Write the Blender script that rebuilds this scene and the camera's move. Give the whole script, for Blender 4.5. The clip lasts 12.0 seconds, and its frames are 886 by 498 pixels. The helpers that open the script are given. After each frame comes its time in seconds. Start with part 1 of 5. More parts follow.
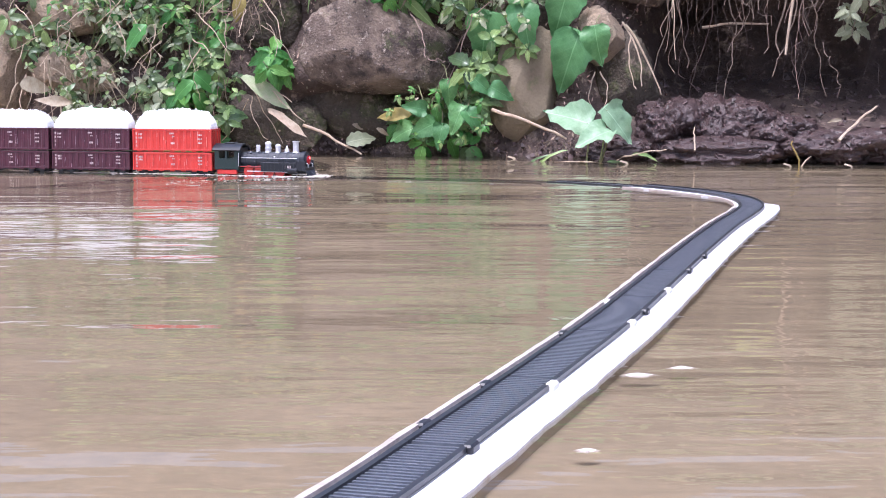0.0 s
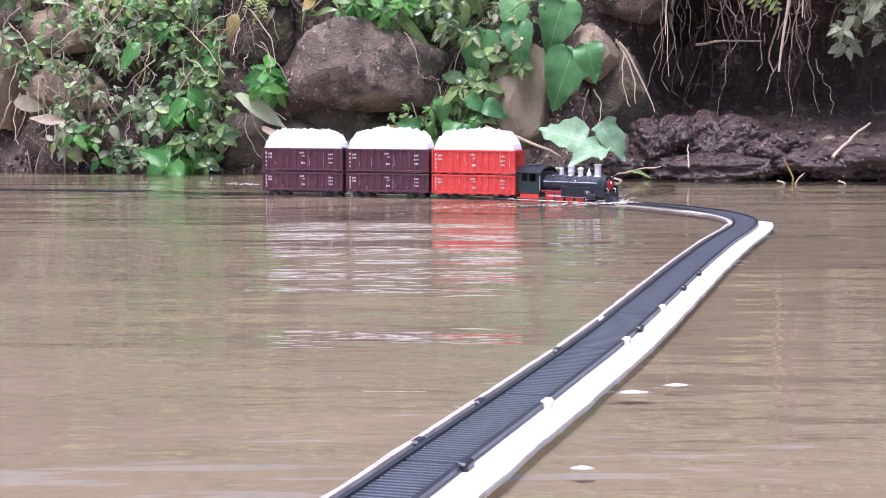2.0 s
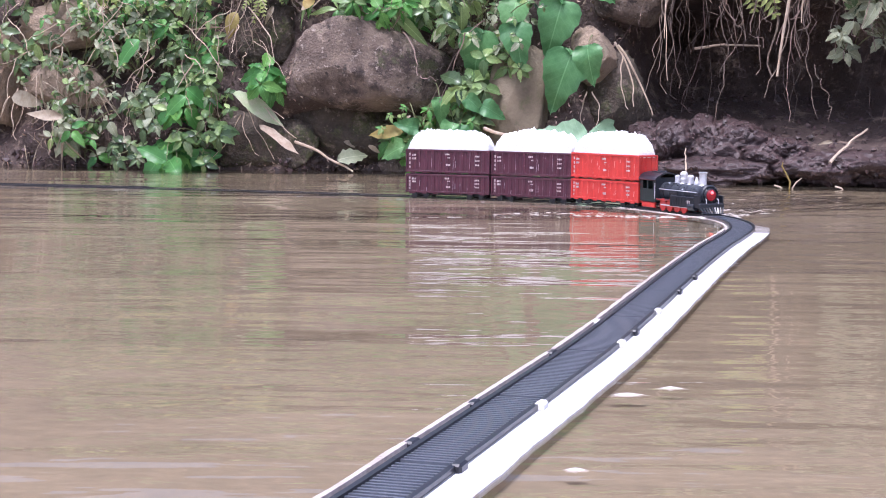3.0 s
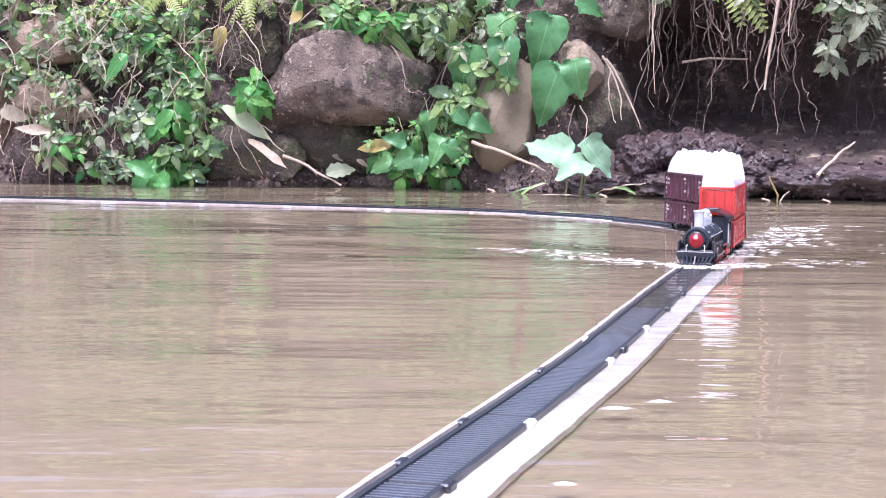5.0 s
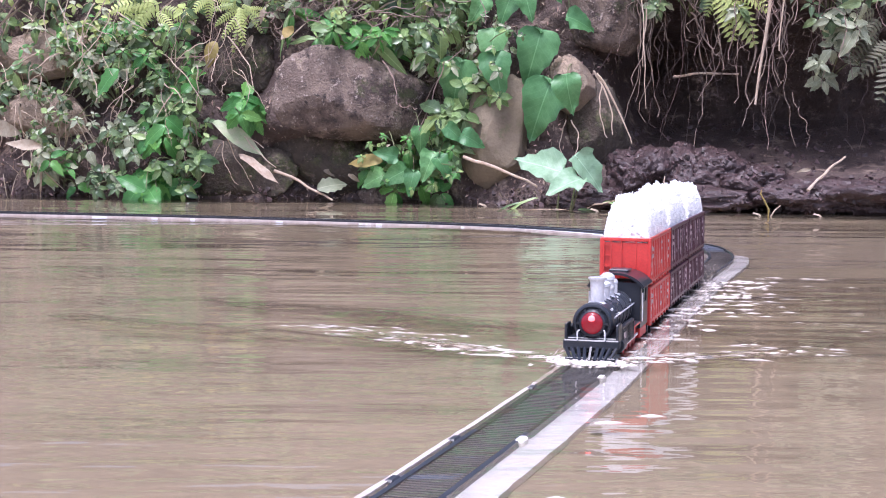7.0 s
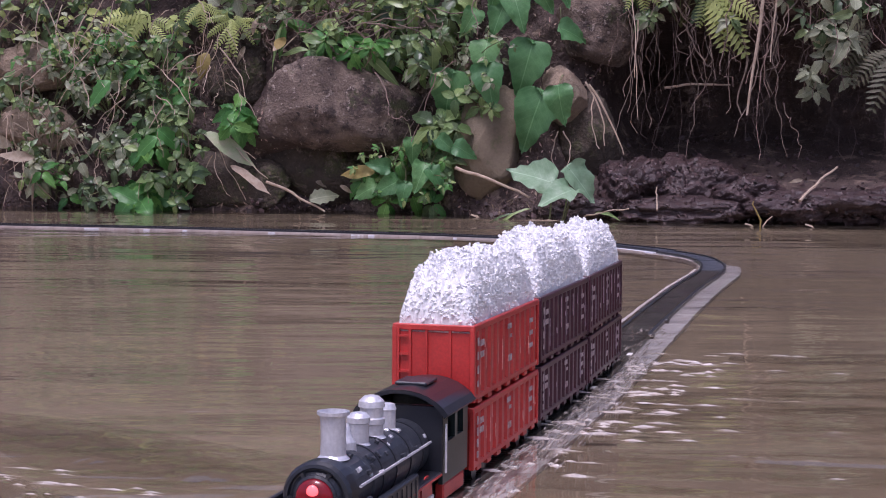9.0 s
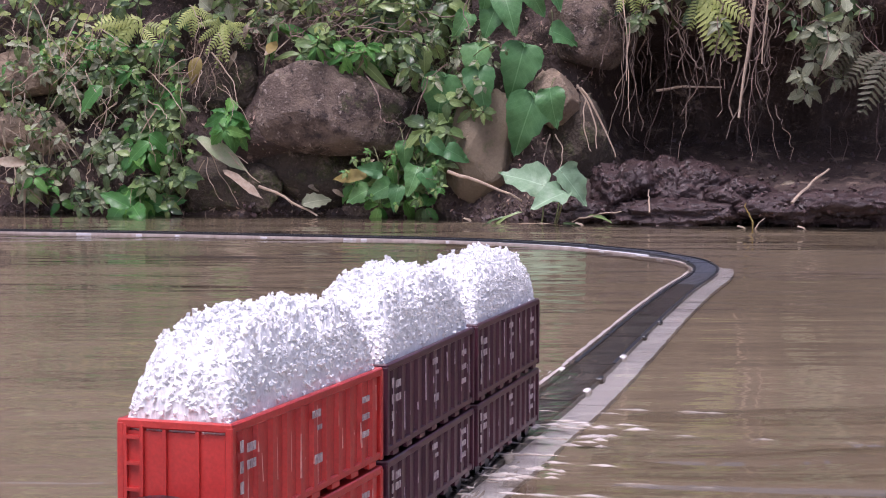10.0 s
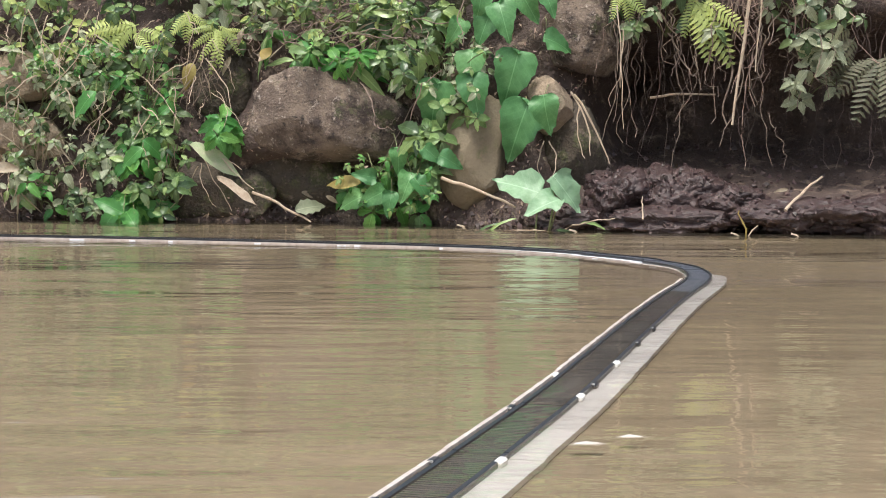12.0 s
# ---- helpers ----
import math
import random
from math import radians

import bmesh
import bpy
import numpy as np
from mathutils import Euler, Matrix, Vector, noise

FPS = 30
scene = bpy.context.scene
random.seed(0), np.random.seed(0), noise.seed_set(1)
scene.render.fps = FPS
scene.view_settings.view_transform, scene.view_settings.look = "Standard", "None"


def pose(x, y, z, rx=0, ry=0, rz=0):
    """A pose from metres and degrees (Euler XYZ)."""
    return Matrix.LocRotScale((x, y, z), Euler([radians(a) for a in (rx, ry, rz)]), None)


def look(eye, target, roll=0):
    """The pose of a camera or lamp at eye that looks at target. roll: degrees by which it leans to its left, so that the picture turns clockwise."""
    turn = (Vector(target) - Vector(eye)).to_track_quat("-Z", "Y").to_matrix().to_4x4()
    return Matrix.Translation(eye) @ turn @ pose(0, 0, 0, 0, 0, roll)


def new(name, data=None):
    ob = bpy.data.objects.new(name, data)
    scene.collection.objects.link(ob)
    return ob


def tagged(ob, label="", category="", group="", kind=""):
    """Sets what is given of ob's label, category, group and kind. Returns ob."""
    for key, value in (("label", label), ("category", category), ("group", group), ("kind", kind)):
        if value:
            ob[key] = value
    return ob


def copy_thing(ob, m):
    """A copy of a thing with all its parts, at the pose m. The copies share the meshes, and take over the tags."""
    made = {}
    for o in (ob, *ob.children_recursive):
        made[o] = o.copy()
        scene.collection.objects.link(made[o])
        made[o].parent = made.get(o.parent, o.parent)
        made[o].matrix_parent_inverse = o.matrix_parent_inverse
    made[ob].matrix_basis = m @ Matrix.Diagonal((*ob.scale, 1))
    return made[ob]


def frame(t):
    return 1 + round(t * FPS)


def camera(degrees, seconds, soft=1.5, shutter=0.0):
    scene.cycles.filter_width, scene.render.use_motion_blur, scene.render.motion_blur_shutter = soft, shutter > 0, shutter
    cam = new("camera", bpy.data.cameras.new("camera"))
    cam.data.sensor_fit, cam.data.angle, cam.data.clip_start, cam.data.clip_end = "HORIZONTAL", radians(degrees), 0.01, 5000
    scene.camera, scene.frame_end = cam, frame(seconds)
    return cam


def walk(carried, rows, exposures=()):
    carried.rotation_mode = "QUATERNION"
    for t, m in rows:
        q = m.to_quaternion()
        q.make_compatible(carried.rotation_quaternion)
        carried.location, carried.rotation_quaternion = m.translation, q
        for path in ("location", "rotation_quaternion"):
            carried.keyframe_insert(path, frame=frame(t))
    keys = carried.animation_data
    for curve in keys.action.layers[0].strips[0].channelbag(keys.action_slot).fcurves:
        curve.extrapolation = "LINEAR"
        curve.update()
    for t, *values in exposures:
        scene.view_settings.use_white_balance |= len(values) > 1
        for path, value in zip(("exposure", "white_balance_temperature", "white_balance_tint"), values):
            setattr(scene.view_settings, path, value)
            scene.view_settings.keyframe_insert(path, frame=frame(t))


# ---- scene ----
# The camera stands on a low support by the water and tilts up slowly.
cam = camera(29.28, 12.0, soft=1.0)
PATH = [
    (0.0, pose(0, 0, 0.172, 84.098, 0.000, 0.000)),
    (0.5, pose(0, 0, 0.172, 84.192, -0.148, -0.008)),
    (1.0, pose(0, 0, 0.172, 84.399, -0.024, -0.022)),
    (1.5, pose(0, 0, 0.172, 84.611, 0.006, -0.122)),
    (2.0, pose(0, 0, 0.172, 84.690, 0.100, -0.206)),
    (2.5, pose(0, 0, 0.172, 84.665, -0.450, -0.122)),
    (4.5, pose(0, 0, 0.172, 85.088, -0.640, -0.460)),
    (5.0, pose(0, 0, 0.172, 85.177, -0.520, -0.664)),
    (5.5, pose(0, 0, 0.172, 85.244, -0.600, -0.683)),
    (6.0, pose(0, 0, 0.172, 85.363, -0.429, -0.826)),
    (6.5, pose(0, 0, 0.172, 85.492, -0.170, -1.033)),
    (7.0, pose(0, 0, 0.172, 85.680, -0.489, -0.956)),
    (9.0, pose(0, 0, 0.172, 86.056, -0.417, -1.222)),
    (9.5, pose(0, 0, 0.172, 86.123, -0.254, -1.363)),
    (10.0, pose(0, 0, 0.172, 86.178, -0.162, -1.488)),
    (10.5, pose(0, 0, 0.172, 86.305, 0.036, -1.551)),
    (11.0, pose(0, 0, 0.172, 86.412, -0.076, -1.599)),
    (11.5, pose(0, 0, 0.172, 86.375, -0.124, -1.771)),
    (12.0, pose(0, 0, 0.172, 86.399, -0.310, -1.698)),
]
EXPOSURES = [(0.0, 0.88, 5500, 21), (2.5, 0.76, 5500, 23), (4.5, 1.13, 5350, 24), (6.0, 1.28, 5350, 24), (6.5, 1.27, 5350, 24), (7.0, 0.88, 5400, 26), (9.0, -0.25, 5600, 34),
             (9.5, -0.15, 5600, 34), (10.5, 0.38, 6000, 20), (11.0, 0.58, 6050, 10), (12.0, 0.60, 6200, 6)]
walk(cam, PATH, EXPOSURES)

# ---- light: a bright overcast sky ----
SUN_AZ, SUN_EL = radians(205), radians(70)
world = bpy.data.worlds.new("overcast_sky")
scene.world = world
world.use_nodes = True
wn, wl = world.node_tree.nodes, world.node_tree.links
sky = wn.new("ShaderNodeTexSky")
sky.sky_type, sky.sun_disc, sky.sun_elevation, sky.sun_rotation = "NISHITA", False, SUN_EL, SUN_AZ
sky.air_density, sky.dust_density = 1.0, 6.0
wn["Background"].inputs[1].default_value = 0.14
wl.new(sky.outputs[0], wn["Background"].inputs[0])
sun = new("sun", bpy.data.lights.new("sun", "SUN"))
sun.data.energy, sun.data.angle, sun.data.color = 2.2, radians(14), (1.0, 0.95, 0.88)
sun.matrix_world = look((0, 0, 0), (-math.sin(SUN_AZ) * math.cos(SUN_EL), -math.cos(SUN_AZ) * math.cos(SUN_EL), -math.sin(SUN_EL)))


# ---- materials ----
def material(name, colour, other=None, rough=0.6, scale=40.0, fine=400.0, bump=0.3, depth=0.001, metal=0.0, vary=0.0, thin=0.0, coat=0.0, contrast=0.5, island=False, patch=None, veins=False):
    """A surface with two scales of mottling, fine relief and an optional shift of colour from piece to piece."""
    m = bpy.data.materials.new(name)
    m.use_nodes = True
    n, l = m.node_tree.nodes, m.node_tree.links
    bsdf, out = n["Principled BSDF"], n["Material Output"]
    co = n.new("ShaderNodeTexCoord")
    big = n.new("ShaderNodeTexNoise")
    big.inputs["Scale"].default_value, big.inputs["Detail"].default_value, big.inputs["Roughness"].default_value = scale, 5, 0.62
    small = n.new("ShaderNodeTexNoise")
    small.inputs["Scale"].default_value, small.inputs["Detail"].default_value = fine, 4
    for t in (big, small):
        l.new(co.outputs["Object"], t.inputs["Vector"])
    ramp = n.new("ShaderNodeMapRange")
    ramp.inputs["From Min"].default_value, ramp.inputs["From Max"].default_value = 0.5 - contrast * 0.4, 0.5 + contrast * 0.4
    l.new(big.outputs["Fac"], ramp.inputs["Value"])
    mix = n.new("ShaderNodeMix")
    mix.data_type = "RGBA"
    mix.inputs["A"].default_value = (*colour, 1)
    mix.inputs["B"].default_value = (*(other or [c * 0.6 for c in colour]), 1)
    l.new(ramp.outputs[0], mix.inputs["Factor"])
    hsv = n.new("ShaderNodeHueSaturation")
    tint = mix.outputs["Result"]
    if patch:
        # stains, lichen or moss in patches with broken rims
        for colour2, scale2, level in patch:
            pn = n.new("ShaderNodeTexNoise")
            pn.inputs["Scale"].default_value, pn.inputs["Detail"].default_value, pn.inputs["Roughness"].default_value = scale2, 8, 0.72
            l.new(co.outputs["Object"], pn.inputs["Vector"])
            edge = n.new("ShaderNodeMapRange")
            edge.inputs["From Min"].default_value, edge.inputs["From Max"].default_value = level, level + 0.09
            l.new(pn.outputs["Fac"], edge.inputs["Value"])
            pm = n.new("ShaderNodeMix")
            pm.data_type = "RGBA"
            pm.inputs["B"].default_value = (*colour2, 1)
            l.new(edge.outputs[0], pm.inputs["Factor"])
            l.new(tint, pm.inputs["A"])
            tint = pm.outputs["Result"]
    rib = None
    if veins:
        # a pale midrib and slanting side veins
        def calc(op, a, b=0.0):
            x = n.new("ShaderNodeMath")
            x.operation = op
            for i, v in enumerate((a, b)):
                if isinstance(v, float):
                    x.inputs[i].default_value = v
                else:
                    l.new(v, x.inputs[i])
            return x.outputs[0]
        xyz = n.new("ShaderNodeSeparateXYZ")
        l.new(co.outputs["Object"], xyz.inputs[0])
        ax = calc("ABSOLUTE", xyz.outputs[0])
        mid = calc("LESS_THAN", ax, 0.012)
        wave = calc("SINE", calc("MULTIPLY", calc("SUBTRACT", xyz.outputs[1], calc("MULTIPLY", ax, 0.9)), 44.0))
        side = calc("MULTIPLY", calc("GREATER_THAN", wave, 0.93), 0.22)
        rib = calc("MAXIMUM", mid, side)
        vm = n.new("ShaderNodeMix")
        vm.data_type = "RGBA"
        vm.inputs["B"].default_value = (*[min(1, c * 1.5 + 0.05) for c in colour], 1)
        l.new(calc("MULTIPLY", rib, 0.45), vm.inputs["Factor"])
        l.new(tint, vm.inputs["A"])
        tint = vm.outputs["Result"]
    l.new(tint, hsv.inputs["Color"])
    grain = n.new("ShaderNodeMapRange")
    grain.inputs["To Min"].default_value, grain.inputs["To Max"].default_value = 0.72, 1.28
    l.new(small.outputs["Fac"], grain.inputs["Value"])
    if vary:
        info = n.new("ShaderNodeNewGeometry" if island else "ShaderNodeObjectInfo")
        rnd = info.outputs["Random Per Island" if island else "Random"]
        k = n.new("ShaderNodeMath")
        k.operation = "MULTIPLY_ADD"
        k.inputs[1].default_value, k.inputs[2].default_value = vary, 1 - vary / 2
        l.new(rnd, k.inputs[0])
        g = n.new("ShaderNodeMath")
        g.operation = "MULTIPLY"
        l.new(k.outputs[0], g.inputs[0])
        l.new(grain.outputs[0], g.inputs[1])
        l.new(g.outputs[0], hsv.inputs["Value"])
        hue = n.new("ShaderNodeMath")
        hue.operation = "MULTIPLY_ADD"
        hue.inputs[1].default_value, hue.inputs[2].default_value = -0.05 * vary, 0.5 + 0.025 * vary
        l.new(rnd, hue.inputs[0])
        l.new(hue.outputs[0], hsv.inputs["Hue"])
    else:
        l.new(grain.outputs[0], hsv.inputs["Value"])
    l.new(hsv.outputs[0], bsdf.inputs["Base Color"])
    bsdf.inputs["Roughness"].default_value, bsdf.inputs["Metallic"].default_value = rough, metal
    bsdf.inputs["Coat Weight"].default_value = coat
    if bump:
        s = n.new("ShaderNodeMath")
        s.operation = "MULTIPLY_ADD"
        s.inputs[1].default_value = 0.35
        l.new(small.outputs["Fac"], s.inputs[0])
        l.new(calc("MULTIPLY", wave, 0.12) if veins else big.outputs["Fac"], s.inputs[2])
        b = n.new("ShaderNodeBump")
        b.inputs["Strength"].default_value, b.inputs["Distance"].default_value = bump, depth
        l.new(s.outputs[0], b.inputs["Height"])
        l.new(b.outputs[0], bsdf.inputs["Normal"])
    if thin:
        t = n.new("ShaderNodeBsdfTranslucent")
        l.new(hsv.outputs[0], t.inputs["Color"])
        x = n.new("ShaderNodeMixShader")
        x.inputs[0].default_value = thin
        l.new(bsdf.outputs[0], x.inputs[1])
        l.new(t.outputs[0], x.inputs[2])
        l.new(x.outputs[0], out.inputs["Surface"])
    return m


def water_material(name, clear=0.86):
    """Silty river water: murky brown below, a rippled mirror on top."""
    m = bpy.data.materials.new(name)
    m.use_nodes = True
    n, l = m.node_tree.nodes, m.node_tree.links
    n.remove(n["Principled BSDF"])
    co = n.new("ShaderNodeTexCoord")

    def waves(sx, sy, scale, detail, rough=0.5):
        mp = n.new("ShaderNodeMapping")
        mp.inputs["Scale"].default_value = (sx, sy, 1)
        l.new(co.outputs["Object"], mp.inputs["Vector"])
        t = n.new("ShaderNodeTexNoise")
        t.inputs["Scale"].default_value, t.inputs["Detail"].default_value, t.inputs["Roughness"].default_value = scale, detail, rough
        l.new(mp.outputs[0], t.inputs["Vector"])
        return t.outputs["Fac"]

    def mul(a, k, add=None):
        x = n.new("ShaderNodeMath")
        x.operation = "MULTIPLY_ADD"
        l.new(a, x.inputs[0])
        x.inputs[1].default_value = k
        if add is None:
            x.inputs[2].default_value = 0
        else:
            l.new(add, x.inputs[2])
        return x.outputs[0]

    ripples = mul(waves(0.35, 1.0, 40, 2), 0.24, mul(waves(0.30, 1.0, 12, 2), 1.0, mul(waves(0.22, 1.0, 4.2, 1), 1.1)))
    calm = n.new("ShaderNodeMapRange")
    calm.inputs["From Min"].default_value, calm.inputs["From Max"].default_value = 0.35, 0.65
    calm.inputs["To Min"].default_value, calm.inputs["To Max"].default_value = 0.2, 1.1
    l.new(waves(0.5, 1.0, 1.7, 2), calm.inputs["Value"])
    h = n.new("ShaderNodeMath")
    h.operation = "MULTIPLY"
    l.new(ripples, h.inputs[0])
    l.new(calm.outputs[0], h.inputs[1])
    bump = n.new("ShaderNodeBump")
    bump.inputs["Strength"].default_value, bump.inputs["Distance"].default_value = 1.0, WAVE
    l.new(h.outputs[0], bump.inputs["Height"])
    tone = n.new("ShaderNodeMix")
    tone.data_type = "RGBA"
    tone.inputs["A"].default_value, tone.inputs["B"].default_value = (0.245, 0.20, 0.138, 1), (0.335, 0.28, 0.20, 1)
    l.new(waves(0.6, 1.0, 2.3, 4, 0.6), tone.inputs["Factor"])
    silt = n.new("ShaderNodeBsdfDiffuse")
    l.new(tone.outputs["Result"], silt.inputs["Color"])
    see = n.new("ShaderNodeBsdfTransparent")
    see.inputs["Color"].default_value = (0.96, 0.94, 0.90, 1)
    body = n.new("ShaderNodeMixShader")
    body.inputs[0].default_value = clear
    l.new(silt.outputs[0], body.inputs[1])
    l.new(see.outputs[0], body.inputs[2])
    gloss = n.new("ShaderNodeBsdfGlossy")
    gloss.inputs["Roughness"].default_value = 0.015
    fres = n.new("ShaderNodeFresnel")
    fres.inputs["IOR"].default_value = 1.33
    for s in (gloss, fres, silt):
        l.new(bump.outputs[0], s.inputs["Normal"])
    top = n.new("ShaderNodeMixShader")
    l.new(fres.outputs[0], top.inputs[0])
    l.new(body.outputs[0], top.inputs[1])
    l.new(gloss.outputs[0], top.inputs[2])
    l.new(top.outputs[0], n["Material Output"].inputs["Surface"])
    return m


WAVE = 0.0046
WATER = water_material("river_water")
SOIL = material("damp_soil", (0.108, 0.073, 0.058), (0.042, 0.028, 0.024), 0.8, 14, 160, 1.0, 0.014, contrast=0.7,
                patch=[((0.24, 0.175, 0.13), 18, 0.55), ((0.05, 0.055, 0.025), 6, 0.63), ((0.26, 0.20, 0.15), 80, 0.62)])
LAND = material("grassy_earth", (0.09, 0.11, 0.04), (0.10, 0.075, 0.05), 0.9, 3, 60, 0.6, 0.01)
LITTER = material("leaf_litter", (0.42, 0.32, 0.23), (0.18, 0.13, 0.09), 0.7, 60, 400, 0.3, 0.001, vary=1.4, island=True)
MUD = material("wet_mud", (0.075, 0.046, 0.042), (0.032, 0.019, 0.019), 0.4, 30, 260, 1.0, 0.008, contrast=0.7, patch=[((0.115, 0.078, 0.066), 24, 0.62)])
BED = material("river_silt", (0.31, 0.255, 0.178), (0.25, 0.204, 0.14), 0.9, 6, 90, 0.4, 0.004)
ROCK = material("brown_boulder", (0.20, 0.15, 0.112), (0.085, 0.06, 0.047), 0.85, 18, 230, 1.0, 0.012, contrast=0.5,
                patch=[((0.26, 0.20, 0.155), 13, 0.50), ((0.055, 0.038, 0.031), 10, 0.50), ((0.07, 0.075, 0.03), 13, 0.57), ((0.36, 0.30, 0.25), 70, 0.57), ((0.035, 0.027, 0.023), 45, 0.57)])
TAN_ROCK = material("tan_stone", (0.34, 0.26, 0.18), (0.19, 0.14, 0.095), 0.85, 15, 220, 1.0, 0.009, contrast=0.6,
                    patch=[((0.44, 0.35, 0.26), 14, 0.55), ((0.09, 0.067, 0.048), 10, 0.57), ((0.085, 0.09, 0.035), 14, 0.58)])
OLIVE_ROCK = material("olive_brown_stone", (0.21, 0.17, 0.11), (0.15, 0.115, 0.075), 0.85, 14, 220, 0.8, 0.004, contrast=0.5, patch=[((0.12, 0.11, 0.055), 11, 0.56)])
MOSS_ROCK = material("mossy_stone", (0.085, 0.065, 0.045), (0.036, 0.027, 0.021), 0.85, 22, 190, 1.0, 0.012,
                     patch=[((0.075, 0.08, 0.03), 12, 0.53), ((0.17, 0.13, 0.098), 26, 0.55), ((0.22, 0.17, 0.13), 80, 0.60)])
LEAF = material("green_leaf", (0.23, 0.34, 0.12), (0.15, 0.235, 0.08), 0.32, 5, 70, 0.25, 0.001, vary=1.0, thin=0.3, veins=True)
BRIGHT = material("young_leaf", (0.14, 0.36, 0.08), (0.09, 0.25, 0.055), 0.4, 5, 70, 0.25, 0.001, vary=0.7, thin=0.35, veins=True)
DEEP = material("dark_leaf", (0.135, 0.20, 0.085), (0.08, 0.125, 0.048), 0.3, 5, 70, 0.25, 0.001, vary=1.1, thin=0.25, veins=True)
HEART = material("vine_leaf", (0.16, 0.36, 0.13), (0.09, 0.24, 0.075), 0.42, 5, 70, 0.35, 0.0015, vary=0.55, thin=0.3, veins=True)
PALE = material("pale_leaf", (0.30, 0.45, 0.28), (0.19, 0.33, 0.18), 0.45, 5, 70, 0.3, 0.0015, vary=0.2, thin=0.25, veins=True)
FERN = material("fern_green", (0.50, 0.55, 0.19), (0.34, 0.43, 0.12), 0.5, 40, 600, 0.2, 0.001, vary=0.4, thin=0.35)
DULL_FERN = material("dull_fern", (0.13, 0.16, 0.08), (0.13, 0.09, 0.06), 0.6, 30, 500, 0.2, 0.001, vary=0.4, thin=0.25)
GREY_LEAF = material("greyish_leaf", (0.40, 0.42, 0.28), (0.26, 0.29, 0.17), 0.55, 5, 70, 0.2, 0.001, vary=0.4, thin=0.25, veins=True)
LONG_GREEN = material("half_green_leaf", (0.30, 0.42, 0.20), (0.50, 0.46, 0.33), 0.5, 5, 70, 0.3, 0.001, thin=0.2)
DRY = material("dry_leaf", (0.44, 0.38, 0.28), (0.26, 0.19, 0.12), 0.7, 5, 70, 0.4, 0.001, vary=0.5, thin=0.15)
YELLOW = material("yellowing_leaf", (0.40, 0.33, 0.10), (0.28, 0.20, 0.06), 0.6, 5, 70, 0.3, 0.001, vary=0.3, thin=0.3)
ROOT = material("dry_root", (0.30, 0.22, 0.17), (0.12, 0.08, 0.062), 0.75, 60, 500, 0.5, 0.001, vary=0.7)
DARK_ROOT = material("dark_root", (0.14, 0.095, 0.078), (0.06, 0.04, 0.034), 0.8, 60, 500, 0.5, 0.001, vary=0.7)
STEM = material("green_stem", (0.16, 0.20, 0.07), (0.12, 0.10, 0.05), 0.6, 60, 500, 0.3, 0.001)
STRAW = material("pale_stick", (0.52, 0.42, 0.31), (0.36, 0.26, 0.18), 0.65, 60, 400, 0.4, 0.001)
PEBBLE = material("pebbles", (0.10, 0.066, 0.058), (0.045, 0.028, 0.027), 0.55, 80, 500, 0.4, 0.002, vary=0.9, island=True)
FOAM_BOARD = material("white_foam_board", (0.76, 0.765, 0.80), (0.64, 0.64, 0.67), 0.4, 40, 300, 0.6, 0.001, patch=[((0.50, 0.44, 0.38), 22, 0.58), ((0.42, 0.36, 0.30), 60, 0.63)])
FOAM_EDGE = material("stained_foam_edge", (0.56, 0.50, 0.46), (0.36, 0.29, 0.25), 0.7, 60, 300, 0.8, 0.001)
TIES = material("sleeper_plastic", (0.14, 0.15, 0.178), (0.09, 0.097, 0.116), 0.3, 50, 400, 0.3, 0.0005)
BED_PLATE = material("dark_track_bed", (0.058, 0.068, 0.078), (0.036, 0.042, 0.05), 0.3, 50, 400, 0.3, 0.0005)
RAIL = material("black_rail", (0.018, 0.018, 0.022), (0.03, 0.03, 0.035), 0.35, 80, 500, 0.2, 0.0004)
CLIP = material("white_clip", (0.78, 0.76, 0.72), (0.6, 0.57, 0.52), 0.5, 90, 500, 0.2, 0.0005)
RED = material("red_plastic", (0.58, 0.050, 0.038), (0.47, 0.034, 0.027), 0.36, 60, 700, 0.15, 0.0003, coat=0.15)
PURPLE = material("maroon_plastic", (0.088, 0.024, 0.040), (0.055, 0.016, 0.027), 0.36, 60, 700, 0.15, 0.0003, coat=0.15)
BLACK = material("black_plastic", (0.014, 0.016, 0.022), (0.022, 0.024, 0.03), 0.32, 60, 700, 0.15, 0.0003, coat=0.2)
BOILER = material("worn_black_plastic", (0.05, 0.055, 0.065), (0.02, 0.022, 0.028), 0.4, 90, 700, 0.4, 0.0005, coat=0.1, contrast=0.6, patch=[((0.16, 0.17, 0.19), 160, 0.60)])
GREEN_BLACK = material("dark_green_plastic", (0.016, 0.03, 0.03), (0.022, 0.036, 0.036), 0.32, 60, 700, 0.15, 0.0003, coat=0.2)
SILVER = material("silver_plastic", (0.74, 0.74, 0.76), (0.60, 0.60, 0.63), 0.3, 70, 600, 0.15, 0.0003, metal=0.35)
# pale tints for highlights painted along the ribs, and for scratches
RED_EDGE = material("highlight_worn_red", (0.80, 0.50, 0.44), (0.60, 0.16, 0.13), 0.5, 200, 900, 0.1, 0.0002)
PURPLE_EDGE = material("highlight_worn_maroon", (0.62, 0.52, 0.56), (0.22, 0.12, 0.16), 0.5, 200, 900, 0.1, 0.0002)
MARK = material("white_marking", (0.62, 0.54, 0.52), (0.36, 0.27, 0.27), 0.6, 300, 2000, 0.1, 0.0002, contrast=0.3)
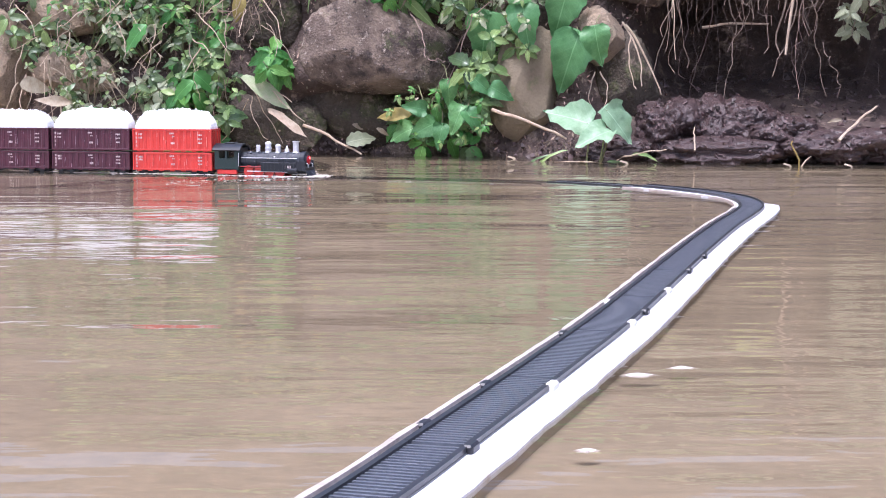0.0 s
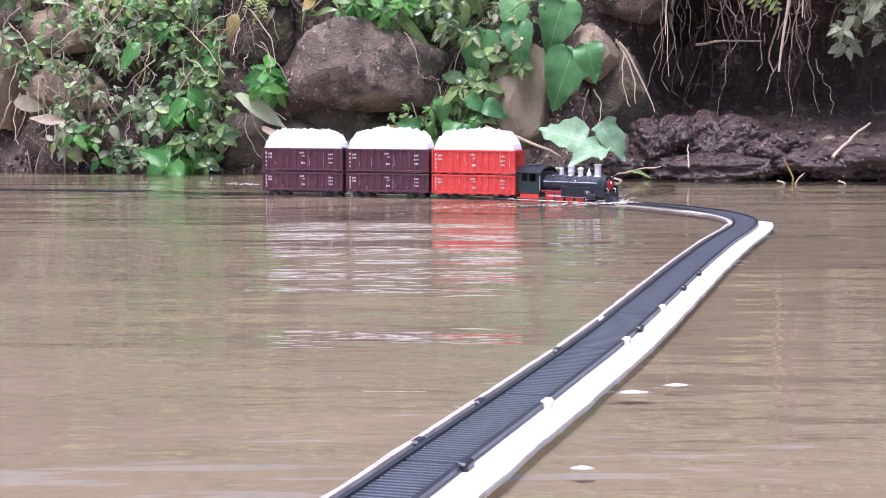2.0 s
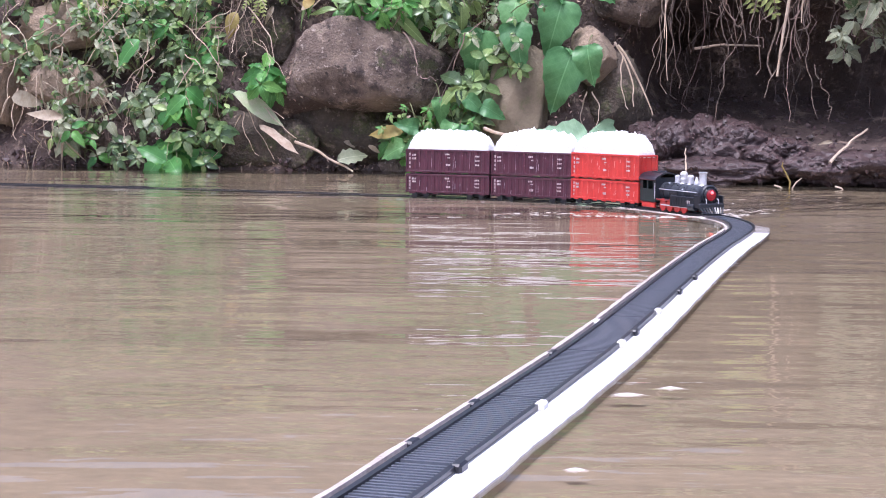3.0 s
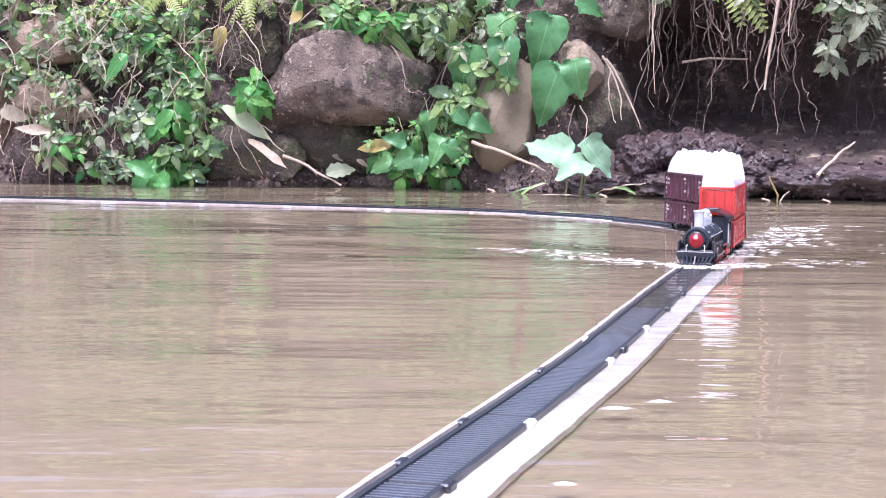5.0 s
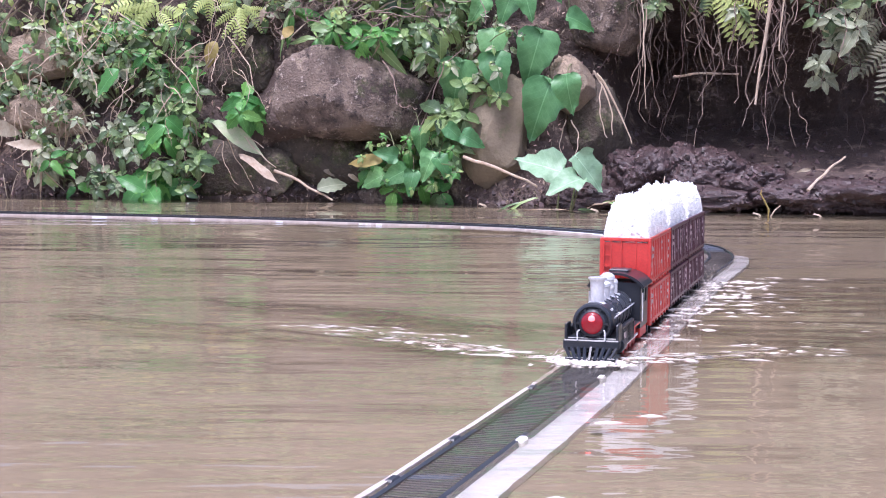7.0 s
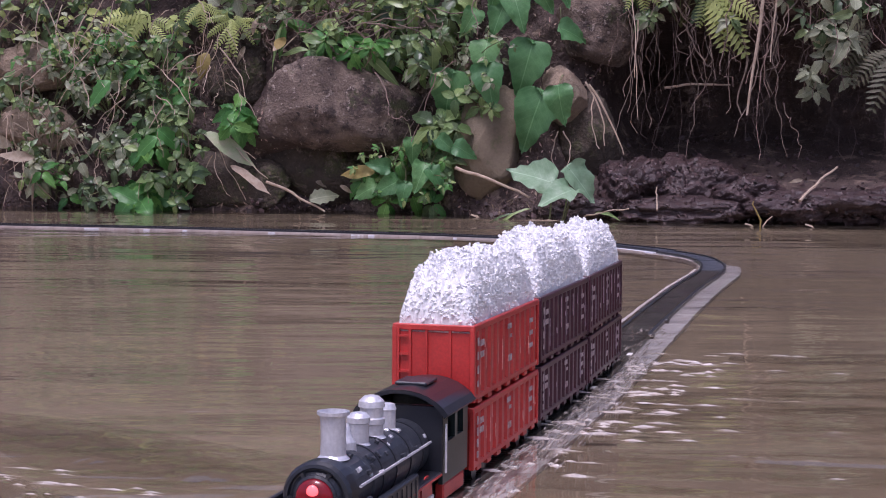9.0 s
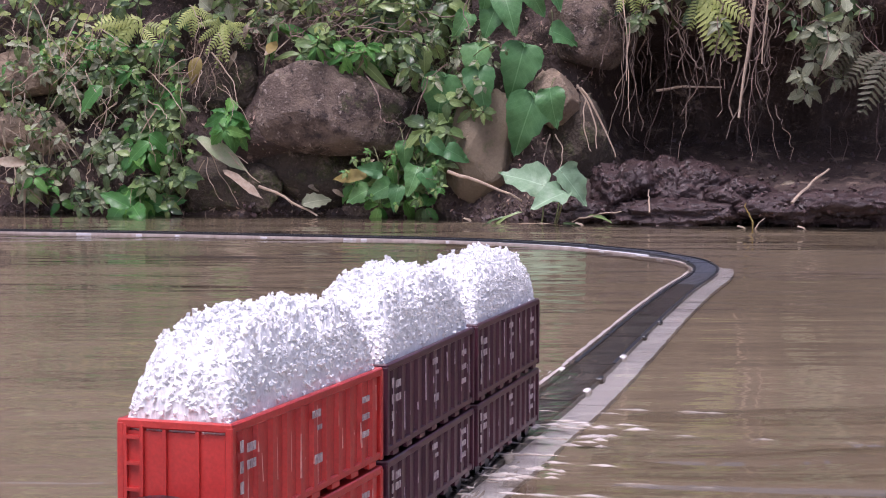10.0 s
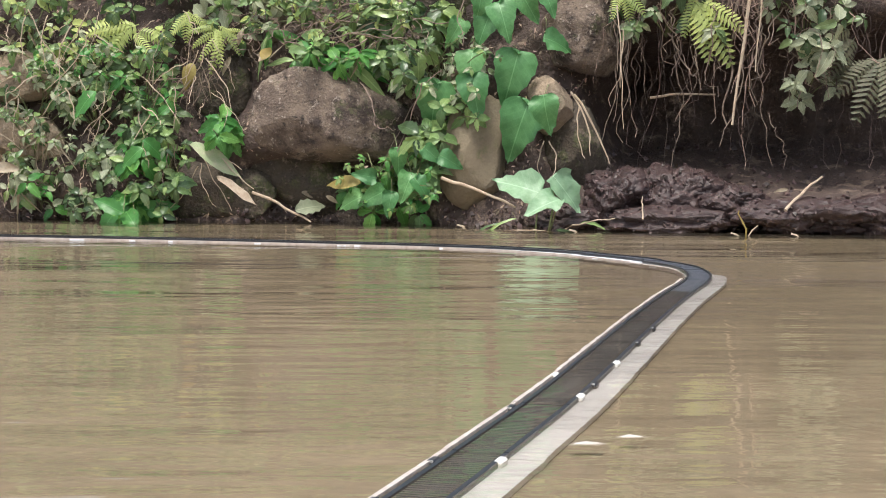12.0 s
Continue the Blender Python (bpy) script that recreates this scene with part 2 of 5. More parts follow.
LOAD = material("white_crumbs", (0.90, 0.90, 0.89), (0.78, 0.78, 0.77), 0.8, 120, 700, 0.8, 0.001, vary=0.22, island=True)
SPRAY_GLINT = material("white_water_and_glints", (0.66, 0.62, 0.58), (0.46, 0.40, 0.34), 0.25, 90, 500, 0.8, 0.002)
LAMP = material("red_lamp_glass", (0.17, 0.006, 0.012), (0.09, 0.004, 0.008), 0.15, 90, 500, 0.0)
LAMP.node_tree.nodes["Principled BSDF"].inputs["Emission Color"].default_value = (1.0, 0.05, 0.06, 1)
LAMP.node_tree.nodes["Principled BSDF"].inputs["Emission Strength"].default_value = 0.10
LAMP_CORE = material("lit_lamp", (0.9, 0.2, 0.2), (0.9, 0.15, 0.15), 0.2, 90, 500, 0.0)
LAMP_CORE.node_tree.nodes["Principled BSDF"].inputs["Emission Color"].default_value = (1.0, 0.09, 0.075, 1)
LAMP_CORE.node_tree.nodes["Principled BSDF"].inputs["Emission Strength"].default_value = 2.2


# ---- building helpers ----
def mesh_of(bm, name, mat, smooth=False):
    me = bpy.data.meshes.new(name)
    bmesh.ops.recalc_face_normals(bm, faces=bm.faces)
    if smooth:
        for f in bm.faces:
            f.smooth = True
    bm.to_mesh(me)
    bm.free()
    me.materials.append(mat)
    return me


def part(name, bm, mat, parent=None, label="", smooth=False, m=None):
    """Links a bmesh as one mesh object under a thing or part, or at top level."""
    ob = new(name, mesh_of(bm, name, mat, smooth))
    ob.parent = parent
    if m is not None:
        ob.matrix_basis = m
    return tagged(ob, label)


def piece(name, me, parent, m):
    ob = new(name, me)
    ob.parent = parent
    ob.matrix_basis = m
    return ob


def thing(name, label, category, m=None, group="", kind=""):
    ob = new(name)
    ob.empty_display_size = 0.02
    if m is not None:
        ob.matrix_basis = m
    return tagged(ob, label, category, group, kind)


def box(bm, x0, x1, y0, y1, z0, z1, bevel=0.0):
    vs = bmesh.ops.create_cube(bm, size=1, matrix=Matrix.LocRotScale(((x0 + x1) / 2, (y0 + y1) / 2, (z0 + z1) / 2), None, (x1 - x0, y1 - y0, z1 - z0)))["verts"]
    if bevel:
        es = list({e for v in vs for e in v.link_edges})
        bmesh.ops.bevel(bm, geom=es, offset=bevel, segments=1, affect="EDGES")
    return bm


def boxed(*a, **k):
    return box(bmesh.new(), *a, **k)


def lathe(bm, profile, m=None, seg=20):
    """A turned solid about z from (radius, height) pairs."""
    m = m or Matrix()
    rings = [[bm.verts.new(m @ Vector((r * math.cos(2 * math.pi * i / seg), r * math.sin(2 * math.pi * i / seg), z))) for i in range(seg)] for r, z in profile]
    for a, b in zip(rings, rings[1:]):
        for i in range(seg):
            bm.faces.new((a[i], a[(i + 1) % seg], b[(i + 1) % seg], b[i]))
    bm.faces.new(rings[0][::-1]), bm.faces.new(rings[-1])
    return bm


def tube(bm, pts, radii, seg=6):
    """A tapered tube through points."""
    pts, radii = [Vector(p) for p in pts], [float(r) for r in radii]
    rings = []
    for i, p in enumerate(pts):
        d = (pts[min(i + 1, len(pts) - 1)] - pts[max(i - 1, 0)]).normalized()
        a = d.orthogonal().normalized()
        b = d.cross(a)
        rings.append([bm.verts.new(p + radii[i] * (math.cos(2 * math.pi * k / seg) * a + math.sin(2 * math.pi * k / seg) * b)) for k in range(seg)])
    for r, q in zip(rings, rings[1:]):
        k0 = min(range(seg), key=lambda k: (q[k].co - r[0].co).length)
        for k in range(seg):
            bm.faces.new((r[k], r[(k + 1) % seg], q[(k0 + k + 1) % seg], q[(k0 + k) % seg]))
    bm.faces.new(rings[0][::-1]), bm.faces.new(rings[-1])
    return bm


def rough(p, scale, octaves=3, seed=0.0):
    v, a = 0.0, 1.0
    q = Vector(p) * scale + Vector((seed, seed * 1.7, -seed))
    for _ in range(octaves):
        v += a * noise.noise(q)
        q, a = q * 2.1, a * 0.5
    return v


# ---- the line of the track in plan, from the far bank round the bend to the camera's side ----
KNOTS = [(-2.3688, 3.3128), (-1.6, 3.17), (-1.1, 3.078), (-0.75, 3.008), (-0.572, 2.968), (-0.373, 2.917), (-0.177, 2.853), (0.012, 2.786), (0.10, 2.748), (0.185, 2.700),
         (0.268, 2.622), (0.333, 2.528), (0.378, 2.428), (0.403, 2.310), (0.388, 2.15), (0.308, 1.876), (0.234, 1.61), (0.121, 1.189), (0.063, 0.991), (0.002, 0.790),
         (-0.034, 0.672), (-0.092, 0.50), (-0.145, 0.29), (-0.24, 0.02), (-0.36, -0.30), (-0.50, -0.65)]


def spline(knots, step=0.005):
    """Points at even steps along a smooth line through the knots."""
    pts = []
    k = [np.array(p, float) for p in knots]
    k = [2 * k[0] - k[1]] + k + [2 * k[-1] - k[-2]]
    for i in range(1, len(k) - 2):
        for u in np.linspace(0, 1, 60, endpoint=False):
            pts.append(0.5 * (2 * k[i] + (k[i + 1] - k[i - 1]) * u + (2 * k[i - 1] - 5 * k[i] + 4 * k[i + 1] - k[i + 2]) * u ** 2
                              + (3 * k[i] - k[i - 1] - 3 * k[i + 1] + k[i + 2]) * u ** 3))
    pts = np.array(pts)
    d = np.concatenate([[0], np.cumsum(np.linalg.norm(np.diff(pts, axis=0), axis=1))])
    s = np.arange(0, d[-1], step)
    return np.stack([np.interp(s, d, pts[:, 0]), np.interp(s, d, pts[:, 1])], 1), s


LINE, LINE_S = spline(KNOTS)


def along(s):
    """Place and heading of the track at s metres from its far end."""
    a = np.array([np.interp(s, LINE_S, LINE[:, 0]), np.interp(s, LINE_S, LINE[:, 1])])
    b = np.array([np.interp(s + 0.01, LINE_S, LINE[:, 0]), np.interp(s + 0.01, LINE_S, LINE[:, 1])])
    d = (b - a) / np.linalg.norm(b - a)
    return a, d


# ---- the setting: ground, bank, water ----
def bump01(v, a, b, c, d):
    """0 below a, 1 from b to c, 0 above d."""
    up = min(max((v - a) / (b - a), 0), 1)
    down = min(max((d - v) / (d - c), 0), 1)
    t = min(up, down)
    return t * t * (3 - 2 * t)


def bank_y(x, z, detail=True):
    """How far off the face of the bank stands at x and height z."""
    y = 3.56 - 0.22 * x + 0.25 * max(z, -0.1)
    hollow = bump01(x, 0.36, 0.56, 3.0, 3.4) * bump01(z, 0.02, 0.20, 0.32, 0.46)
    y += 0.41 * hollow
    y -= 0.07 * bump01(x, 0.30, 0.46, 2.6, 3.0) * bump01(z, -0.3, -0.1, 0.03, 0.11)
    y += 0.07 * bump01(x, -0.36, -0.28, 0.02, 0.10) * bump01(z, -0.2, -0.05, 0.10, 0.16)
    if detail:
        y += 0.045 * rough((x, 0, z), 5, 3, 3.1) + 0.022 * rough((x, 0, z), 22, 3, 8.0) + 0.05 * hollow * rough((x, 0, z * 1.6), 13, 3, 5.0)
    return y


def river_bank():
    bm = bmesh.new()
    xs, zs = np.concatenate([np.arange(-9, -1.7, 0.12), np.arange(-1.7, 1.7, 0.018), np.arange(1.7, 9.1, 0.12)]), np.concatenate([np.arange(-0.12, 0.62, 0.016), [0.7, 0.8, 0.92]])
    rows = [[bm.verts.new((x, bank_y(x, z), z)) for x in xs] for z in zs]
    rows.append([bm.verts.new((x, 4.5 - 0.22 * x, 0.93)) for x in xs])
    for a, b in zip(rows, rows[1:]):
        for i in range(len(xs) - 1):
            bm.faces.new((a[i], a[i + 1], b[i + 1], b[i]))
    return tagged(part("river_bank", bm, SOIL, smooth=True), "steep damp brown soil bank, hollowed under an overhang", "river bank", kind="structure")


def ground():
    """One sheet: the land behind, the river's bed, and the land above the bank."""
    bm = bmesh.new()
    prof = [(-1200, 2.0), (-30, 1.0), (-4, 0.6), (-1.7, 0.25), (-1.1, -0.0068), (0.0, -0.0068), (3.9, -0.0068), (4.36, -0.006), (4.40, 0.91), (8, 1.1), (40, 2.0), (1200, 6.0)]
    xs = [-1200, -100, -20, -9, -3, 0, 3, 9, 20, 100, 1200]
    rows = [[bm.verts.new((x, y - 0.22 * max(min(x, 20), -20) * (y > 3.6) * (y < 10), z)) for x in xs] for y, z in prof]
    for a, b in zip(rows, rows[1:]):
        for i in range(len(xs) - 1):
            bm.faces.new((a[i], a[i + 1], b[i + 1], b[i]))
    ob = part("ground", bm, BED)
    ob.data.materials.append(LAND)
    for p in ob.data.polygons:
        if p.center.z > 0.08:
            p.material_index = 1
    return tagged(ob, "silty river bed and grassy earth beside it", "ground", kind="structure")


def river():
    bm = bmesh.new()
    vs = [bm.verts.new(p) for p in ((-300, -1.6, 0), (300, -1.6, 0), (300, 5.2, 0), (-300, 5.2, 0))]
    bm.faces.new(vs)
    return tagged(part("water", bm, WATER), "murky brown river water with fine ripples", "water", kind="structure")


bank, land, water = river_bank(), ground(), river()


# ---- stones of the bank ----
def boulder(name, label, x, z, rx, rz, mat, lean=0.0, out=0.03, thick=0.10, square=2.6, seed=1.0, lump=0.07, chip=0.035, sub=5, facets=16):
    """A weathered stone set in the bank: a blunt lump with chipped, pitted faces."""
    bm = bmesh.new()
    bmesh.ops.create_icosphere(bm, subdivisions=sub, radius=1)
    rnd = random.Random(int(seed * 10))
    cuts = [(Vector((rnd.gauss(0, 1), rnd.gauss(-0.4, 0.8), rnd.gauss(0, 1))).normalized(), rnd.uniform(0.78, 0.98)) for _ in range(facets)]
    for v in bm.verts:
        p = v.co
        k = (abs(p.x) ** square + abs(p.y) ** square + abs(p.z) ** square) ** (-1 / square)
        q = p * k
        k2 = 1 + lump * 2.2 * noise.noise(p * 1.3 + Vector((seed, 0, 0))) + lump * rough(p, 2.6, 3, seed) + chip * rough(p, 9, 4, seed + 5)
        cell = noise.voronoi(p * 2.2 + Vector((seed * 3, 1, 2)))[0][0]
        q = q * (k2 + 0.06 * min(cell, 0.7))
        for n, d in cuts:
            over = q.dot(n) - d
            if over > 0:
                q = q - n * over * 0.85
        q = q * (1 + chip * 0.6 * rough(p, 14, 3, seed + 8))
        v.co = (q.x * rx, q.y * thick, q.z * rz)
    ob = part(name, bm, mat, smooth=True, m=pose(x, bank_y(x, z, False) + thick * 0.35 - out, z, 0, lean, 0))
    return tagged(ob, label, "stone", "stones in the bank")


for lab, xz, sx, sz, mt, lean, out, sq, sd in (
        ("large rounded brown boulder set in the bank", (-0.128, 0.219), 0.164, 0.100, ROCK, 5, 0.07, 3.2, 3.3),
        ("tall tan stone slab behind leaves", (0.170, 0.145), 0.072, 0.118, OLIVE_ROCK, 9, 0.04, 6.0, 17.7),
        ("small pale brown stone", (0.327, 0.247), 0.043, 0.058, TAN_ROCK, -8, 0.05, 3.0, 4.2),
        ("brown stone under the overhang", (0.403, 0.399), 0.089, 0.094, ROCK, 5, 0.03, 3.2, 5.1),
        ("mossy stone behind hanging ferns", (-0.362, 0.282), 0.070, 0.074, MOSS_ROCK, 0, 0.0, 2.8, 6.6),
        ("flat tan stone half hidden by leaves", (-0.796, 0.308), 0.120, 0.055, TAN_ROCK, -5, 0.045, 3.0, 7.3),
        ("tan stone in the lower bank", (-0.805, 0.174), 0.096, 0.050, TAN_ROCK, 4, 0.045, 2.8, 8.9),
        ("dark stone at the waterline", (-0.367, 0.057), 0.114, 0.072, MOSS_ROCK, 3, 0.0, 2.6, 9.4),
        ("mossy dark stone below the boulder", (-0.180, 0.089), 0.138, 0.072, MOSS_ROCK, 14, 0.015, 2.6, 10.2),
        ("dark stone under the leaves", (0.030, 0.014), 0.156, 0.048, ROCK, 0, 0.0, 2.6, 11.8),
        # stone shape added in place of dark soil with roots
        ("dark brown lump standing in for soil beside the hollow", (0.376, 0.158), 0.062, 0.102, MOSS_ROCK, -6, 0.0, 2.6, 12.5),
        ("brown stone high in the bank", (-0.228, 0.430), 0.102, 0.084, ROCK, 0, -0.01, 2.8, 13.1),
        ("mossy stone high in the bank", (0.126, 0.452), 0.090, 0.108, MOSS_ROCK, 0, -0.02, 2.8, 14.1),
        ("tan stone at the bank's edge", (-1.017, 0.207), 0.114, 0.132, TAN_ROCK, 0, 0.06, 2.8, 15.1)):
    boulder("boulder" if sx > 0.1 else "stone", lab, xz[0], xz[1], sx, sz, mt, lean, out, max(0.05, 0.55 * min(sx, sz)), sq, sd, 0.07, 0.06)

MOUNDS = []
for k, (xz, sx, sz) in enumerate((((0.454, 0.062), 0.060, 0.056), ((0.520, 0.060), 0.066, 0.060), ((0.603, 0.062), 0.074, 0.052), ((0.672, 0.046), 0.066, 0.042),
                                  ((0.560, 0.018), 0.132, 0.031), ((0.770, 0.030), 0.102, 0.036), ((0.879, 0.030), 0.114, 0.034), ((0.987, 0.032), 0.108, 0.038), ((0.367, 0.011), 0.084, 0.029))):
    ob = boulder("mud_mound", "lumpy wet dark mud slumped at the waterline", xz[0], xz[1], sx, sz, MUD, 0, 0.06, 0.09, 2.2, 20 + k * 1.7, 0.16, 0.075, facets=0)
    tagged(ob, category="mud", group="mud mounds")
    MOUNDS.append(ob)


def pebbles():
    """Loose stones and crumbs of soil on the mud at the waterline."""
    rnd = random.Random(5)
    base = [Vector(p).normalized() for p in ((1, 0, 0.2), (-0.8, 0.5, 0), (-0.4, -0.9, 0.1), (0.2, 0.7, 0.8), (0.1, -0.3, 1), (0, 0.1, -1))]
    tris = [(0, 3, 4), (3, 1, 4), (1, 2, 4), (2, 0, 4), (0, 5, 3), (3, 5, 1), (1, 5, 2), (2, 5, 0)]
    vs, fs = [], []
    for k in range(2300):
        x = rnd.uniform(0.40, 1.5) if k < 1000 or k >= 1500 else rnd.uniform(-1.4, 0.45)
        z = abs(rnd.gauss(0.02, 0.032)) if k < 1000 else abs(rnd.gauss(0.0, 0.02)) if k < 1500 else rnd.uniform(0.05, 0.17)
        r = rnd.choice((0.002, 0.003, 0.004, 0.005, 0.008))
        y = bank_y(x, z) - (0.0 if k >= 1500 else 0.06 if x > 0.42 else 0.012) * rnd.uniform(0.3, 1.15)
        rot = Euler((rnd.uniform(0, 6.3), rnd.uniform(0, 6.3), rnd.uniform(0, 6.3))).to_matrix()
        n = len(vs)
        vs += [tuple(Vector((x, y, z)) + rot @ (b * r * rnd.uniform(0.7, 1.3))) for b in base]
        fs += [tuple(n + i for i in f) for f in tris]
    # clods that cling to the mounds
    for ob in MOUNDS:
        m = ob.matrix_basis
        near = [v.co for v in ob.data.vertices if v.normal.y < -0.1]
        for _ in range(190):
            c, r = m @ rnd.choice(near), rnd.choice((0.0015, 0.002, 0.003, 0.004, 0.006))
            rot = Euler((rnd.uniform(0, 6.3), rnd.uniform(0, 6.3), rnd.uniform(0, 6.3))).to_matrix()
            n = len(vs)
            vs += [tuple(c + rot @ (b * r * rnd.uniform(0.7, 1.3))) for b in base]
            fs += [tuple(n + i for i in f) for f in tris]
    me = bpy.data.meshes.new("pebbles")
    me.from_pydata(vs, [], fs)
    me.materials.append(PEBBLE)
    return tagged(new("pebbles", me), "small stones and crumbs on the wet mud", "pebbles", kind="stuff")


pebbles()

# ---- leaves ----
HEART_EDGE = [(0.0, 0.0), (0.13, -0.09), (0.28, -0.11), (0.41, 0.0), (0.45, 0.16), (0.40, 0.36), (0.29, 0.58), (0.16, 0.79), (0.06, 0.93), (0.0, 1.0)]
OVATE_EDGE = [(0.0, 0.0), (0.14, 0.06), (0.26, 0.20), (0.30, 0.38), (0.26, 0.58), (0.16, 0.78), (0.06, 0.92), (0.0, 1.0)]
LANCE_EDGE = [(0.0, 0.0), (0.07, 0.08), (0.13, 0.28), (0.14, 0.48), (0.10, 0.72), (0.04, 0.90), (0.0, 1.0)]
BLADE_EDGE = [(0.0, 0.0), (0.03, 0.1), (0.05, 0.35), (0.045, 0.65), (0.02, 0.9), (0.0, 1.0)]


def serrated(edge, depth, n=15):
    """The same outline with a toothed rim."""
    ws, ys = [w for w, _ in edge], [y for _, y in edge]
    t = np.linspace(0, 1, n)
    k = np.linspace(0, 1, len(edge))
    return [(float(np.interp(u, k, ws)) * (1 - (depth if i % 2 else 0)), float(np.interp(u, k, ys)) + (0.02 if i % 2 == 0 and 0 < u < 1 else 0)) for i, u in enumerate(t)]


OVATE_EDGE, HEART_EDGE = serrated(OVATE_EDGE, 0.20, 13), serrated(HEART_EDGE, 0.07, 17)


def leaf_mesh(name, edge, mat, seed, fold=0.35, droop=0.45, wave=0.14):
    """A leaf of unit length along y: folded at its rib, drooping to the tip, wavy at the rim."""
    bm = bmesh.new()
    rows = []
    for w, y in edge:
        row = []
        for u in (-1, -0.55, 0, 0.55, 1):
            x = u * w
            z = fold * abs(x) - droop * max(y, 0) ** 2 + wave * abs(u) * noise.noise((x * 5 + seed, y * 5, seed * 2)) - 0.25 * (abs(u) * w) ** 2
            row.append(bm.verts.new((x, y, z)))
        rows.append(row)
    for a, b in zip(rows, rows[1:]):
        for i in range(4):
            bm.faces.new((a[i], a[i + 1], b[i + 1], b[i]))
    bmesh.ops.remove_doubles(bm, verts=bm.verts, dist=1e-5)
    me = bpy.data.meshes.new(name)
    for f in bm.faces:
        f.smooth = True
    bm.to_mesh(me)
    bm.free()
    me.materials.append(mat)
    return me


def leaf_set(edge, mat, n=4, **k):
    return [leaf_mesh("leaf", edge, mat, 1.7 * i + 0.3, **k) for i in range(n)]


OV_LEAF, OV_BRIGHT, OV_DEEP = leaf_set(OVATE_EDGE, LEAF), leaf_set(OVATE_EDGE, BRIGHT), leaf_set(OVATE_EDGE, DEEP)
HEARTS = leaf_set(HEART_EDGE, HEART, n=6, fold=0.38, droop=0.42, wave=0.22)
PALE_HEARTS = leaf_set(HEART_EDGE, PALE, fold=0.40, droop=0.14, wave=0.22)
LANCES, LANCE_BRIGHT = leaf_set(LANCE_EDGE, LEAF, droop=0.5), leaf_set(LANCE_EDGE, BRIGHT, droop=0.5)
DRY_LEAVES, YELLOW_LEAVES = leaf_set(LANCE_EDGE, DRY, droop=0.6, wave=0.15), leaf_set(LANCE_EDGE, YELLOW, droop=0.5)
FERN_SET = leaf_set(OVATE_EDGE, FERN)
LANCE_BIG = [leaf_mesh("leaf", LANCE_EDGE, LONG_GREEN, 2.2, droop=0.15), leaf_mesh("leaf", LANCE_EDGE, DRY, 4.1, droop=0.1, wave=0.12)]
GREYS, BLADES, DRY_BLADES = leaf_set(OVATE_EDGE, GREY_LEAF), leaf_set(BLADE_EDGE, LEAF, droop=0.6), leaf_set(BLADE_EDGE, DRY, droop=0.6)


def leaf_pose(p, angle, size, face=(0, -0.85, 0.5), wide=1.0):
    """angle: where the tip points on the bank's face, in degrees clockwise from straight up."""
    n = Vector(face).normalized()
    a = math.radians(angle)
    t = Vector((math.sin(a), 0, math.cos(a)))
    t = (t - n * t.dot(n)).normalized()
    x = t.cross(n)
    return Matrix.Translation(p) @ Matrix((x, t, n)).transposed().to_4x4() @ Matrix.Diagonal((size * wide, size, size, 1))


def front(x, z, off):
    return Vector((x, bank_y(x, 0.47 if x > 0.36 and z > 0.2 else z, False) - off, z))


def stem(parent, pts, r0, r1, mat=STEM, name="stem", seg=5):
    return part(name, tube(bmesh.new(), pts, list(np.linspace(r0, r1, len(pts))), seg), mat, parent)


def sag(a, b, bend, n=6, seed=0.0, wob=0.0):
    a, b = Vector(a), Vector(b)
    out = []
    for u in (float(i) for i in np.linspace(0, 1, n)):
        p = a.lerp(b, u) + Vector(bend) * (4 * u * (1 - u))
        if wob and 0 < u < 1:
            p += Vector((noise.noise((u * 4, seed, 0)), 0.5 * noise.noise((u * 4, seed, 5)), noise.noise((u * 4, seed, 9)))) * wob
        out.append(p)
    return out


def whorl_plant(name, label, category, x, z, rx, rz, nodes, size, meshes, seed, off=(0.03, 0.12), per=(4, 6), group="plants of the bank", base=None):
    """A leafy plant: stems that spread from its foot to nodes, each with a rosette of leaves."""
    rnd = random.Random(seed)
    foot = front(*(base or (x, z - rz * 0.9)), 0.0)
    t = thing(name, label, category, Matrix.Translation(foot), group)
    inv = Matrix.Translation(-foot)
    for k in range(nodes):
        a, r = rnd.uniform(0, 2 * math.pi), math.sqrt(rnd.random())
        nx, nz = x + rx * r * math.cos(a) * rnd.uniform(0.85, 1.2), max(0.008, z + rz * r * math.sin(a))
        p = front(nx, nz, rnd.uniform(*off))
        if k % 2 == 0:
            stem(t, [inv @ q for q in sag(foot, p, (rnd.uniform(-0.02, 0.02), -0.02, 0.02), 5, k, 0.02)], 0.0016, 0.0009)
        n, start, s = rnd.randint(*per), rnd.uniform(0, 360), rnd.uniform(*size)
        tilt = (rnd.uniform(-0.35, 0.35), -1, rnd.uniform(0.1, 0.9))
        for i in range(n):
            ang = start + 360 * i / n + rnd.uniform(-22, 22)
            out = Vector((math.sin(math.radians(ang)), 0, math.cos(math.radians(ang))))
            face = Vector(tilt) + out * rnd.uniform(0.0, 0.5) + Vector((rnd.uniform(-0.25, 0.25), 0, rnd.uniform(-0.25, 0.25)))
            piece("leaf", rnd.choice(meshes), t, inv @ leaf_pose(p + out * s * 0.08, ang, s * rnd.uniform(0.65, 1.15), face, rnd.uniform(0.8, 1.15)))
    return t


